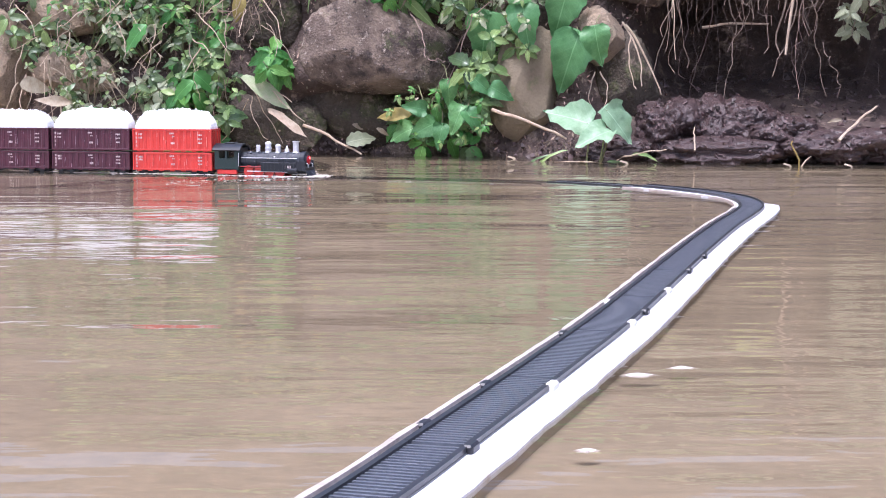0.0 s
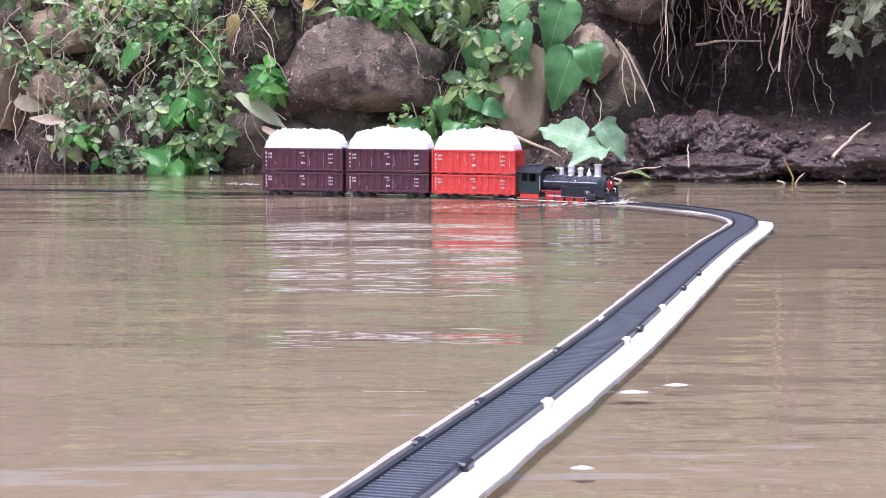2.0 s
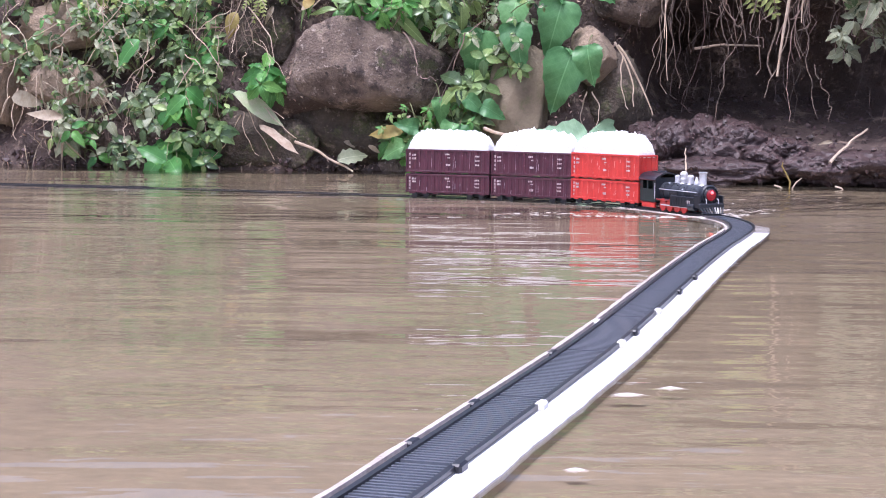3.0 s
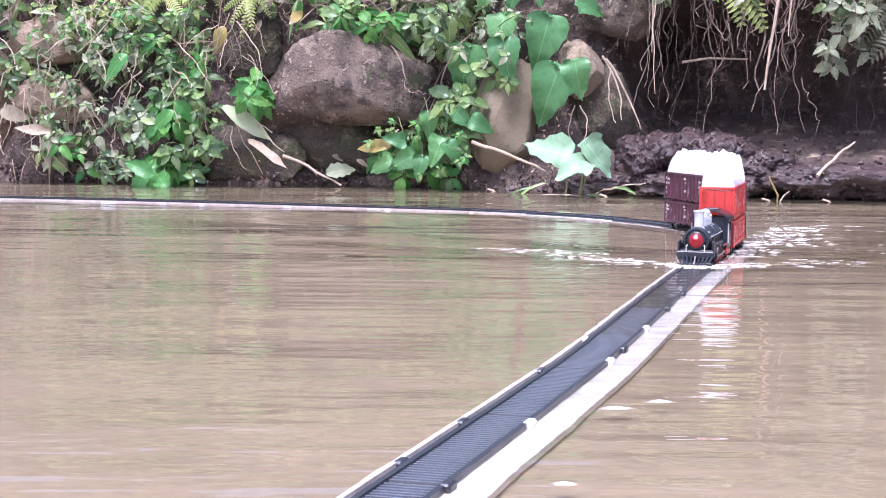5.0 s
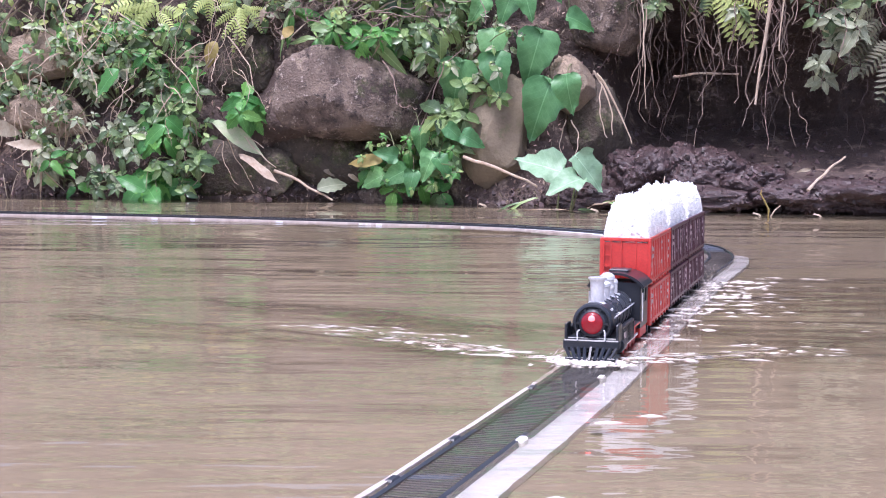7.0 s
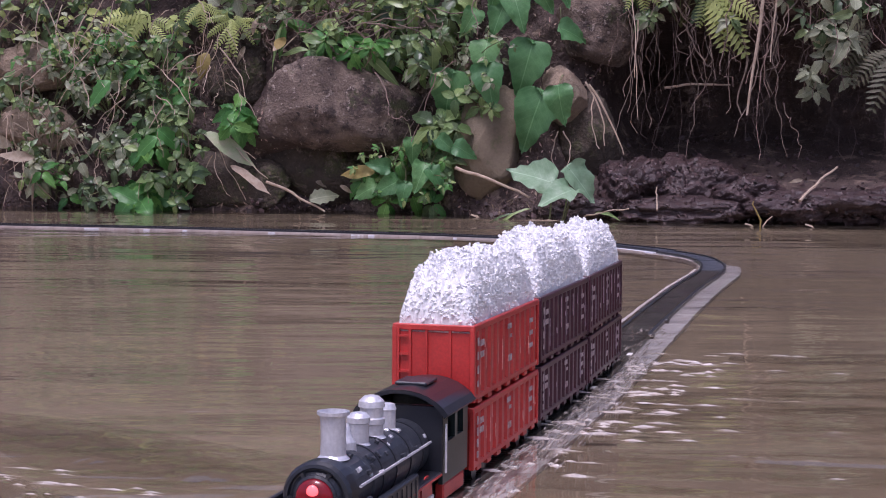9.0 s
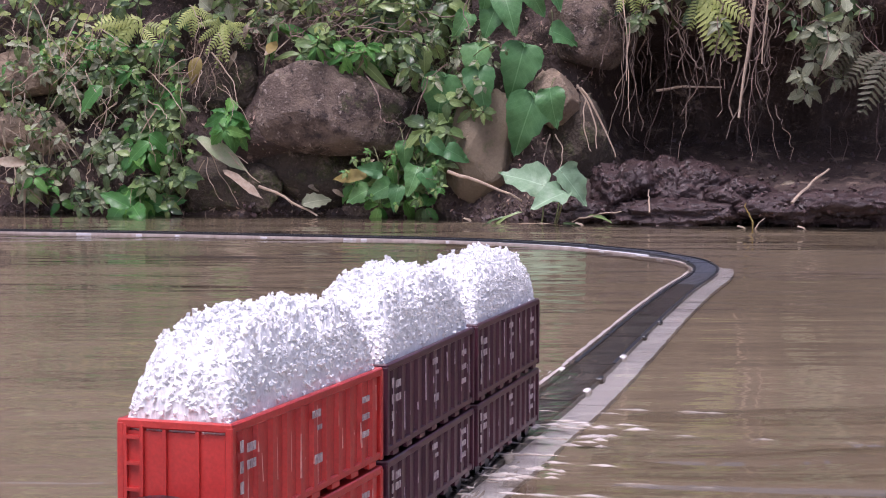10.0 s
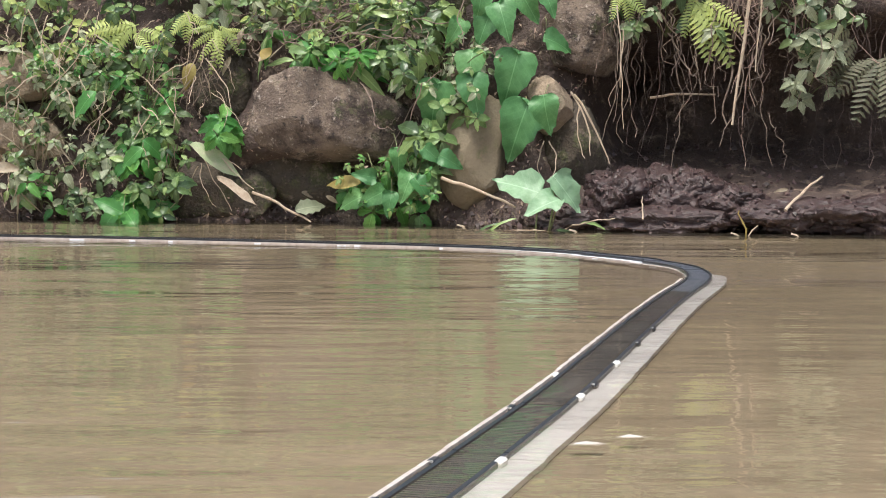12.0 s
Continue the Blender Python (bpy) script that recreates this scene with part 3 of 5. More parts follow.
for lab, xz, rx, rz, n, s0, s1, ms, sd in (
        ("dense bush of small green leaves", (-0.783, 0.264), 0.096, 0.090, 26, 0.014, 0.030, OV_LEAF + GREYS + OV_DEEP, 1),
        ("dense bush of small green leaves", (-0.648, 0.276), 0.090, 0.090, 26, 0.016, 0.032, OV_LEAF + GREYS + OV_DEEP, 2),
        ("leafy green weed over the stones", (-0.532, 0.276), 0.072, 0.096, 26, 0.019, 0.038, OV_LEAF + OV_DEEP + OV_BRIGHT, 3),
        ("leafy green weed over the stones", (-0.530, 0.202), 0.066, 0.060, 16, 0.022, 0.041, OV_LEAF + OV_DEEP, 4),
        ("bright green weed low on the bank", (-0.522, 0.149), 0.060, 0.036, 11, 0.036, 0.062, OV_BRIGHT + OV_LEAF, 5),
        ("bright green sprig beside the boulder", (-0.354, 0.203), 0.038, 0.031, 7, 0.034, 0.055, OV_BRIGHT, 6),
        ("dark green weed near the water", (-0.629, 0.121), 0.090, 0.060, 12, 0.019, 0.038, OV_DEEP + GREYS, 7),
        ("dark green weed near the water", (-0.494, 0.062), 0.054, 0.048, 8, 0.024, 0.043, OV_DEEP + OV_LEAF, 8),
        ("young bright weed at the waterline", (-0.559, 0.027), 0.034, 0.026, 6, 0.041, 0.070, OV_BRIGHT, 9),
        ("young weed at the waterline", (-0.767, 0.052), 0.048, 0.041, 6, 0.024, 0.048, OV_BRIGHT + GREYS, 10),
        ("dark green weed near the water", (-0.633, 0.048), 0.060, 0.036, 8, 0.018, 0.034, OV_DEEP + GREYS, 11),
        ("leafy green plant below the boulder", (-0.005, 0.061), 0.102, 0.050, 13, 0.031, 0.055, OV_LEAF + OV_BRIGHT, 12),
        ("leafy green plant below the boulder", (0.060, 0.139), 0.066, 0.058, 13, 0.034, 0.060, OV_LEAF + OV_DEEP, 13),
        ("small leaved creeper on the stones", (0.072, 0.318), 0.072, 0.058, 17, 0.019, 0.038, OV_LEAF + OV_DEEP + GREYS, 14),
        ("small leaved creeper on the stones", (0.125, 0.234), 0.054, 0.060, 10, 0.024, 0.043, OV_LEAF, 15),
        ("weeds along the top of the bank", (-0.129, 0.430), 0.156, 0.072, 19, 0.022, 0.053, LANCES + OV_DEEP + OV_LEAF, 16),
        ("weeds along the top of the bank", (0.054, 0.428), 0.108, 0.072, 18, 0.029, 0.060, OV_DEEP + OV_LEAF, 17),
        ("weeds along the top of the bank", (-0.803, 0.422), 0.132, 0.072, 22, 0.017, 0.036, OV_LEAF + OV_DEEP + FERN_SET, 18),
        ("weeds along the top of the bank", (-0.581, 0.408), 0.132, 0.072, 20, 0.018, 0.041, OV_LEAF + OV_DEEP + FERN_SET, 19),
        ("pale grey-green weeds on the upper bank", (-0.735, 0.346), 0.132, 0.072, 22, 0.016, 0.034, GREYS + FERN_SET + OV_LEAF, 28),
        ("pale grey-green weeds low on the bank", (-0.750, 0.108), 0.108, 0.072, 14, 0.017, 0.038, GREYS + OV_LEAF, 29),
        ("weeds along the top of the bank", (-0.341, 0.444), 0.108, 0.060, 18, 0.022, 0.048, OV_LEAF + GREYS, 20),
        ("sparse grey weeds on the overhang", (0.571, 0.448), 0.132, 0.060, 13, 0.024, 0.048, GREYS + OV_DEEP, 21),
        ("sparse grey weeds on the overhang", (0.851, 0.422), 0.108, 0.072, 16, 0.024, 0.048, GREYS + OV_DEEP, 22),
        ("sparse grey weeds on the overhang", (0.853, 0.317), 0.048, 0.060, 8, 0.026, 0.053, GREYS, 23),
        ("dense bush of small green leaves", (-0.996, 0.295), 0.132, 0.132, 30, 0.022, 0.043, OV_LEAF + OV_DEEP, 24),
        ("dark weeds above the bank", (0.222, 0.561), 0.192, 0.072, 22, 0.031, 0.062, OV_DEEP + OV_LEAF, 25),
        ("dark weeds above the bank", (-0.458, 0.571), 0.396, 0.072, 36, 0.031, 0.062, OV_DEEP + OV_LEAF, 26),
        ("dark weeds above the bank", (0.767, 0.565), 0.336, 0.072, 34, 0.031, 0.062, OV_DEEP + GREYS, 27)):
    whorl_plant("weed", lab, "plant", xz[0], xz[1], rx, rz, n, (s0, s1), ms, sd)
for lab, xz, rx, rz, n, s0, s1, ms, sd in (
        ("bright long-leaved weed over the boulder", (-0.085, 0.338), 0.040, 0.020, 4, 0.034, 0.055, LANCE_BRIGHT + OV_BRIGHT, 81),
        ("bright long-leaved weed over the boulder", (-0.185, 0.356), 0.045, 0.022, 4, 0.030, 0.052, LANCE_BRIGHT + OV_LEAF, 82),
        ("bluish green weed beside the boulder", (0.005, 0.330), 0.040, 0.030, 7, 0.022, 0.040, OV_LEAF + OV_DEEP, 83)):
    whorl_plant("weed", lab, "plant", xz[0], xz[1], rx, rz, n, (s0, s1), ms, sd, off=(0.10, 0.16))


def vine(label, foot, rows, meshes, seed, off=0.09):
    """A climber: each leaf hangs on its own stalk. Rows: x, z, length, direction of the tip."""
    rnd = random.Random(seed)
    f = front(*foot, 0.02)
    t = thing("vine", label, "climbing plant", Matrix.Translation(f), "plants of the bank")
    inv = Matrix.Translation(-f)
    for x, z, s, ang in rows:
        o = off + rnd.uniform(-0.02, 0.03)
        a = math.radians(ang)
        p = front(x, z, o) - Vector((math.sin(a), 0, math.cos(a))) * s * 0.45
        q = front(x + rnd.uniform(-0.03, 0.03), z + 0.05, 0.01)
        stem(t, [inv @ v for v in sag(q, p, (0, -0.01, 0.02), 5)], 0.0014, 0.001)
        piece("leaf", rnd.choice(meshes), t, inv @ leaf_pose(p, ang, s, (rnd.uniform(-0.45, 0.45), -1, rnd.uniform(0.1, 0.7)), rnd.uniform(0.85, 1.05)))
    return t


vine("climbing vine with large heart-shaped green leaves", (0.197, 0.403), [
    (0.084, 0.249, 0.098, 195), (0.161, 0.321, 0.079, 185), (0.244, 0.304, 0.110, 195), (0.257, 0.197, 0.120, 200), (0.170, 0.268, 0.084, 170),
    (0.311, 0.229, 0.074, 170), (0.344, 0.380, 0.067, 100), (0.227, 0.421, 0.079, 165), (0.191, 0.409, 0.072, 200), (0.126, 0.397, 0.060, 210),
    (0.280, 0.451, 0.070, 150), (0.180, 0.464, 0.072, 190), (0.316, 0.462, 0.065, 160)], HEARTS, 31)
vine("leafy climber with broad green leaves", (0.006, 0.114), [
    (0.012, 0.132, 0.055, 175), (-0.041, 0.055, 0.058, 240), (0.030, 0.079, 0.060, 200), (0.060, 0.074, 0.055, 150), (0.084, 0.145, 0.048, 130),
    (-0.089, 0.048, 0.055, 250), (-0.005, 0.043, 0.050, 190), (0.119, 0.133, 0.050, 120), (-0.059, 0.102, 0.048, 280)], HEARTS, 32, 0.12)
vine("bright weed with broad leaves", (-0.523, 0.171), [
    (-0.647, 0.251, 0.070, 215), (-0.497, 0.159, 0.067, 120), (-0.541, 0.140, 0.060, 230), (-0.588, 0.036, 0.070, 300), (-0.550, 0.022, 0.074, 330)], OV_BRIGHT, 33, 0.13)


def taro():
    f = front(0.269, -0.004, 0.16)
    t = thing("taro_plant", "young plant with broad pale green leaves at the waterline", "plant", Matrix.Translation(f), "plants of the bank")
    inv = Matrix.Translation(-f)
    for x, z, s, ang, face in ((0.250, 0.096, 0.098, 302, (-0.15, -0.85, 0.65)), (0.340, 0.076, 0.084, 140, (0.40, -0.9, 0.35)), (0.296, 0.040, 0.076, 226, (0.0, -0.60, 0.80))):
        a = math.radians(ang)
        p = front(x, z, 0.23 if z < 0.05 else 0.19) - Vector((math.sin(a), 0, math.cos(a))) * s * 0.40
        stem(t, [inv @ v for v in sag(Vector((p.x * 0.7 + f.x * 0.3, f.y, -0.02)), p, (0.004, 0, 0), 6)], 0.0022, 0.0015)
        piece("leaf", PALE_HEARTS[int(s * 1000) % 4], t, inv @ leaf_pose(p, ang, s, face, 0.90))
    for x, z, ang, s in ((0.247, 0.022, 245, 0.110), (0.366, 0.016, 80, 0.084), (0.320, 0.001, 95, 0.084), (0.216, 0.012, 255, 0.090)):
        piece("blade", BLADES[1], t, inv @ leaf_pose(front(x, z, 0.17), ang, s, (0, -0.6, 0.8)))
    return t


taro()


# ---- ferns ----
def frond_mesh(mat, seed, pairs=12, spread=0.24):
    bm = bmesh.new()
    rnd = random.Random(seed)
    curve = lambda u: Vector((0.05 * math.sin(2 * u + seed), u, 0.12 * math.sin(math.pi * u * 0.6) - 0.45 * u * u))
    tube(bm, [curve(float(u)) for u in np.linspace(0, 1, 8)], list(np.linspace(0.010, 0.003, 8)), 4)
    for i in range(pairs):
        u = 0.08 + 0.9 * i / pairs
        l = spread * math.sin(math.pi * (0.18 + 0.80 * u)) ** 0.8
        for sgn in (-1, 1):
            c = curve(u)
            d = Vector((sgn * 0.92, 0.38, -0.12 + rnd.uniform(-0.1, 0.1))).normalized()
            side = Vector((0, 1, 0)) * 0.034
            a = [bm.verts.new(c + d * l * k + side * w + Vector((0, 0, -0.08 * k * k * l * 3))) for k, w in ((0, -0.6), (0.45, -1.0), (1.0, 0.0), (0.5, 1.0), (0.0, 0.6))]
            bm.faces.new(a)
    me = bpy.data.meshes.new("frond")
    bm.to_mesh(me)
    bm.free()
    me.materials.append(mat)
    return me


SLIM_FRONDS = [frond_mesh(FERN, k + 11, 12, 0.15) for k in range(3)]
FRONDS, DULL_FRONDS = [frond_mesh(FERN, k) for k in range(3)], [frond_mesh(DULL_FERN, k + 5) for k in range(3)]


def fern(label, x, z, rows, meshes, seed, off=0.10):
    f = front(x, z, off - 0.04)
    rnd = random.Random(seed)
    t = thing("fern", label, "fern", Matrix.Translation(f), "ferns")
    for ang, s in rows:
        p = Vector((rnd.uniform(-0.008, 0.008), -0.02, rnd.uniform(-0.01, 0.01)))
        piece("frond", rnd.choice(meshes), t, leaf_pose(p, ang, s, (rnd.uniform(-0.2, 0.2), -1, rnd.uniform(0.2, 0.6))))
    return t


fern("yellow-green fern hanging over the stones", -0.372, 0.412, [(262, 0.070), (238, 0.078), (215, 0.082), (193, 0.104), (170, 0.090), (140, 0.070), (112, 0.066), (285, 0.050), (80, 0.050)], SLIM_FRONDS, 1)
fern("yellow-green fern among the weeds", -0.556, 0.414, [(240, 0.132), (215, 0.096), (265, 0.108), (110, 0.084), (140, 0.072)], FRONDS, 2)
fern("yellow-green fern among the weeds", -0.429, 0.451, [(230, 0.072), (190, 0.072), (140, 0.060)], FRONDS, 7)
fern("green fern hanging from the overhang", 0.623, 0.465, [(150, 0.156), (170, 0.132), (128, 0.108), (200, 0.084)], FRONDS, 3)
fern("brownish fern hanging from the overhang", 0.991, 0.345, [(250, 0.102), (225, 0.120), (200, 0.144), (180, 0.132), (160, 0.120)], DULL_FRONDS, 4, 0.06)
fern("brownish fern hanging from the overhang", 0.928, 0.398, [(240, 0.096), (210, 0.108), (185, 0.096)], DULL_FRONDS, 5, 0.06)
fern("small green fern at the bank's top", 0.474, 0.479, [(170, 0.072), (200, 0.060), (140, 0.072)], FRONDS, 6)
for k, (x, z) in enumerate(((-0.265, 0.406), (-0.208, 0.344), (-0.091, 0.337), (-0.135, 0.368), (-0.043, 0.355))):
    t = thing("grass_tuft", "tuft of pointed green blades", "grass", Matrix.Translation(front(x, z, 0.07)), "grass tufts")
    rnd = random.Random(40 + k)
    for i in range(9):
        piece("blade", rnd.choice(LANCES + LANCE_BRIGHT + BLADES), t, leaf_pose(Vector((0, 0, 0)), rnd.uniform(-110, 250) if i % 3 else rnd.uniform(60, 130), rnd.uniform(0.048, 0.102), (rnd.uniform(-0.3, 0.3), -1, rnd.uniform(0.2, 0.9)), 0.9))

# ---- roots, sticks and dead leaves ----
def root_cluster(label, rows, seed, mat=ROOT, off=0.06, wob=0.03):
    """Rows: x and z of a root's top, x and z of its tip, thickness."""
    t = thing("root_cluster", label, "roots", group="hanging roots")
    rnd = random.Random(seed)
    for x0, z0, x1, z1, r in rows:
        o = off + rnd.uniform(-0.03, 0.03)
        a, b = Vector((x0, bank_y(x0, max(z0, 0.44), False) - o, z0)), Vector((x1, bank_y(x1, 0.45, False) - o - rnd.uniform(0, 0.05), z1))
        stem(t, sag(a, b, (rnd.uniform(-0.015, 0.015), 0, 0), 13, rnd.uniform(0, 50), wob), r, r * 0.5, mat, "root", 5)
    return t


def random_roots(x0, x1, n, top, low, seed, thick=(0.0008, 0.0018)):
    rnd = random.Random(seed)
    out = []
    for _ in range(n):
        x = rnd.uniform(x0, x1)
        out.append((x, top + rnd.uniform(-0.03, 0.06), x + rnd.gauss(0, 0.03), rnd.uniform(*low), rnd.uniform(*thick)))
    return out


root_cluster("fine roots hanging from the overhang", [
    (0.719, 0.482, 0.683, 0.210, 0.0034), (0.731, 0.482, 0.723, 0.329, 0.0022), (0.715, 0.352, 0.659, 0.166, 0.0016), (0.580, 0.353, 0.571, 0.119, 0.0016),
    (0.745, 0.399, 0.707, 0.120, 0.0013), (0.755, 0.364, 0.768, 0.127, 0.0013), (0.772, 0.236, 0.790, 0.121, 0.0011), (0.570, 0.400, 0.629, 0.282, 0.0022),
    (0.461, 0.425, 0.446, 0.247, 0.0016), (0.473, 0.425, 0.427, 0.176, 0.0014), (0.786, 0.446, 0.747, 0.317, 0.0014), (0.796, 0.434, 0.822, 0.247, 0.0013)], 51, wob=0.02)
root_cluster("dry roots and stems beside the stone", [
    (0.366, 0.270, 0.438, 0.130, 0.0026), (0.360, 0.276, 0.398, 0.147, 0.0022), (0.377, 0.247, 0.387, 0.141, 0.0016), (0.466, 0.401, 0.468, 0.200, 0.0016),
    (0.312, 0.176, 0.305, 0.094, 0.0016), (0.318, 0.176, 0.325, 0.106, 0.0016), (0.450, 0.449, 0.452, 0.282, 0.0014)], 52, STRAW, 0.13, 0.004)
root_cluster("fine roots hanging from the overhang", random_roots(0.42, 0.95, 34, 0.46, (0.16, 0.40), 53), 53)
root_cluster("fine roots hanging from the overhang", random_roots(0.62, 0.90, 26, 0.46, (0.25, 0.42), 54), 54, wob=0.045)
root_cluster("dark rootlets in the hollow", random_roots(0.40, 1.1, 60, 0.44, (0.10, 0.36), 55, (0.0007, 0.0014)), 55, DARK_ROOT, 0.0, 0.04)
root_cluster("reddish dry roots under the ferns", random_roots(-0.44, -0.36, 20, 0.36, (0.20, 0.33), 56, (0.0008, 0.0016)), 56, ROOT, 0.07)
root_cluster("dry stalks at the bank's foot", [
    (-0.742, 0.214, -0.815, 0.095, 0.0022), (-0.865, 0.070, -0.756, 0.081, 0.0044), (-0.701, 0.158, -0.838, 0.046, 0.0016), (-0.835, 0.107, -0.784, -0.009, 0.0014), (-0.864, 0.051, -0.803, -0.009, 0.0016),
    (-0.611, 0.158, -0.577, 0.073, 0.0014), (-0.734, 0.170, -0.695, 0.011, 0.0014), (-0.579, 0.146, -0.607, 0.048, 0.0016), (-0.472, 0.172, -0.481, 0.050, 0.0014), (-0.460, 0.165, -0.499, 0.007, 0.0014),
    (-0.660, 0.082, -0.607, 0.048, 0.0018), (-0.789, 0.108, -0.740, 0.004, 0.0012)], 57, ROOT, 0.12, 0.015)
root_cluster("thin creeper stems over the boulder", [
    (0.060, 0.294, -0.006, 0.114, 0.0016), (0.048, 0.258, -0.041, 0.078, 0.0013), (-0.067, 0.294, -0.036, 0.204, 0.0018), (-0.036, 0.204, 0.006, 0.198, 0.0014), (-0.165, 0.368, -0.068, 0.466, 0.0016),
    (-0.117, 0.405, 0.030, 0.385, 0.0020), (-0.129, 0.386, 0.005, 0.410, 0.0016), (0.150, 0.488, 0.140, 0.367, 0.0016), (0.102, 0.318, 0.042, 0.270, 0.0013)], 58, ROOT, 0.14, 0.01)


def stick(label, a, b, r, mat=STRAW, off=0.12, bend=(0, 0, 0.004), off2=None):
    p, q = front(*a, off), front(*b, off if off2 is None else off2)
    t = part("stick", tube(bmesh.new(), [v - p for v in sag(p, q, bend, 8, a[0] * 9, 0.004)], list(np.linspace(r, r * 0.6, 8)), 7), mat, m=Matrix.Translation(p))
    return tagged(t, label, "stick", "sticks")


stick("pale dry stick leaning at the water", (0.099, 0.100), (0.247, 0.042), 0.0038)
stick("pale broken twig on the mud", (0.748, 0.046), (0.842, 0.109), 0.0034, off=0.16, off2=0.30)
stick("long pale root hanging from the overhang", (0.722, 0.506), (0.684, 0.210), 0.0040, off=0.12)
stick("thin pale root hanging from the overhang", (0.743, 0.506), (0.727, 0.317), 0.0022, off=0.12)
stick("dead twig across the hollow", (0.543, 0.268), (0.676, 0.275), 0.0030, off=-0.02)
stick("pale dry stalk at the waterline", (-0.296, 0.064), (-0.171, 0.004), 0.0034, off=0.11)
stick("pale dry stalk at the waterline", (0.218, -0.003), (0.327, -0.004), 0.0018, off=0.17)
stick("pale dry stalk at the waterline", (0.339, 0.004), (0.427, 0.028), 0.0018, off=0.17)
stick("short pale twig in the mud", (0.481, 0.026), (0.493, 0.067), 0.0018, off=0.15)


def single_leaf(label, x, z, s, ang, me, off, face=(0, -0.9, 0.4), wide=1.0):
    ob = new("fallen_leaf", me)
    ob.matrix_basis = leaf_pose(front(x, z, off), ang, s, face, wide)
    return tagged(ob, label, "leaf", "fallen leaves")


single_leaf("long half-green fallen leaf on the bank", -0.428, 0.169, 0.130, 122, LANCE_BIG[0], 0.10, (0.3, -0.9, 0.6), 1.1)
single_leaf("pale dry fallen leaf on the bank", -0.368, 0.097, 0.102, 128, LANCE_BIG[1], 0.11, (0.3, -0.9, 0.75), 0.9)
single_leaf("pale dry fallen leaf at the water", -0.204, 0.027, 0.067, 68, GREYS[1], 0.12)
single_leaf("yellowed leaf hanging among weeds", -0.426, 0.338, 0.055, 195, YELLOW_LEAVES[0], 0.10, wide=2.0)
single_leaf("yellowed leaf hanging among weeds", -0.276, 0.344, 0.043, 20, YELLOW_LEAVES[1], 0.10, wide=2.0)
single_leaf("pale dry leaf among the weeds", -0.789, 0.108, 0.084, 280, LANCE_BIG[1], 0.14, wide=1.0)
single_leaf("pale pink dry leaf on the bank", -0.909, 0.150, 0.060, 90, DRY_LEAVES[2], 0.14, wide=2.2)
single_leaf("yellow-green leaf low on the bank", -0.065, 0.088, 0.074, 275, YELLOW_LEAVES[2], 0.14, wide=1.5)
rnd = random.Random(77)
for k in range(22):
    x = rnd.uniform(-0.95, -0.05) if k < 20 else rnd.uniform(0.35, 0.95)
    single_leaf("small dry dead leaf on the soil", x, rnd.uniform(0.02, 0.45) if k < 20 else rnd.uniform(0.02, 0.08), rnd.uniform(0.015, 0.04), rnd.uniform(0, 360), rnd.choice(DRY_LEAVES), rnd.uniform(0.03, 0.10), wide=rnd.uniform(0.9, 1.4))


def sprout(x, z):
    p = front(x, z, 0.20)
    p.z = 0
    t = thing("sprout", "pale curled sprout standing in the water", "plant", Matrix.Translation(p), "plants of the bank")
    stem(t, [(0, 0, -0.02), (0.002, 0, 0.012), (-0.006, 0, 0.028), (-0.014, 0, 0.042), (-0.012, 0, 0.048)], 0.0020, 0.0012, YELLOW)
    stem(t, [(0.006, 0, 0.0), (0.014, 0, 0.012), (0.024, 0, 0.020)], 0.0015, 0.0009, STRAW)
    return t


sprout(0.659, 0.004)


# dry stems tangled through the weeds
root_cluster("dry brown stems tangled among the weeds", [(x, z, x + random.Random(i).uniform(-0.09, 0.09), z - random.Random(i + 500).uniform(0.03, 0.13), random.Random(i + 900).uniform(0.0008, 0.0017))
             for i, (x, z) in enumerate([(random.Random(i + 50).uniform(-0.95, -0.36), random.Random(i + 80).uniform(0.10, 0.46)) for i in range(80)])], 61, STRAW, 0.15, 0.007)
root_cluster("reddish dry stems above the boulder", [(x, z, x + random.Random(i).uniform(-0.12, 0.12), z - random.Random(i + 500).uniform(0.0, 0.06), random.Random(i + 900).uniform(0.0008, 0.0017))
             for i, (x, z) in enumerate([(random.Random(i + 150).uniform(-0.36, 0.05), random.Random(i + 180).uniform(0.38, 0.48)) for i in range(34)])], 62, ROOT, 0.12, 0.02)
for x, z, off in ((0.742, 0.002, 0.19), (0.130, -0.002, 0.10), (0.632, -0.000, 0.2), (0.339, -0.003, 0.22), (0.942, 0.005, 0.30)):
    p = front(x, 0.0, off)
    ob = new("floating_leaf", DRY_LEAVES[1])
    ob.matrix_basis = leaf_pose(Vector((p.x, p.y, 0.004)), 95, 0.03, (0.0, -0.25, 1.0), 2.0)
    tagged(ob, "small yellowed dead leaf floating on water", "leaf", "fallen leaves")

for k, (x, z) in enumerate(((-0.826, 0.070), (-0.714, 0.170), (-0.451, 0.320), (-0.166, 0.405), (-0.007, 0.392), (-0.794, 0.207), (-0.856, 0.410))):
    t = thing("dry_grass", "tuft of bent straw-coloured dry grass", "grass", Matrix.Translation(front(x, z, 0.10)), "grass tufts")
    rnd = random.Random(140 + k)
    for i in range(10):
        piece("blade", rnd.choice(DRY_BLADES), t, leaf_pose(Vector((rnd.uniform(-0.06, 0.06), 0, rnd.uniform(-0.02, 0.03))), rnd.gauss(180, 55), rnd.uniform(0.036, 0.102), (rnd.uniform(-0.6, 0.6), -1, rnd.uniform(0.0, 0.9)), 0.45))


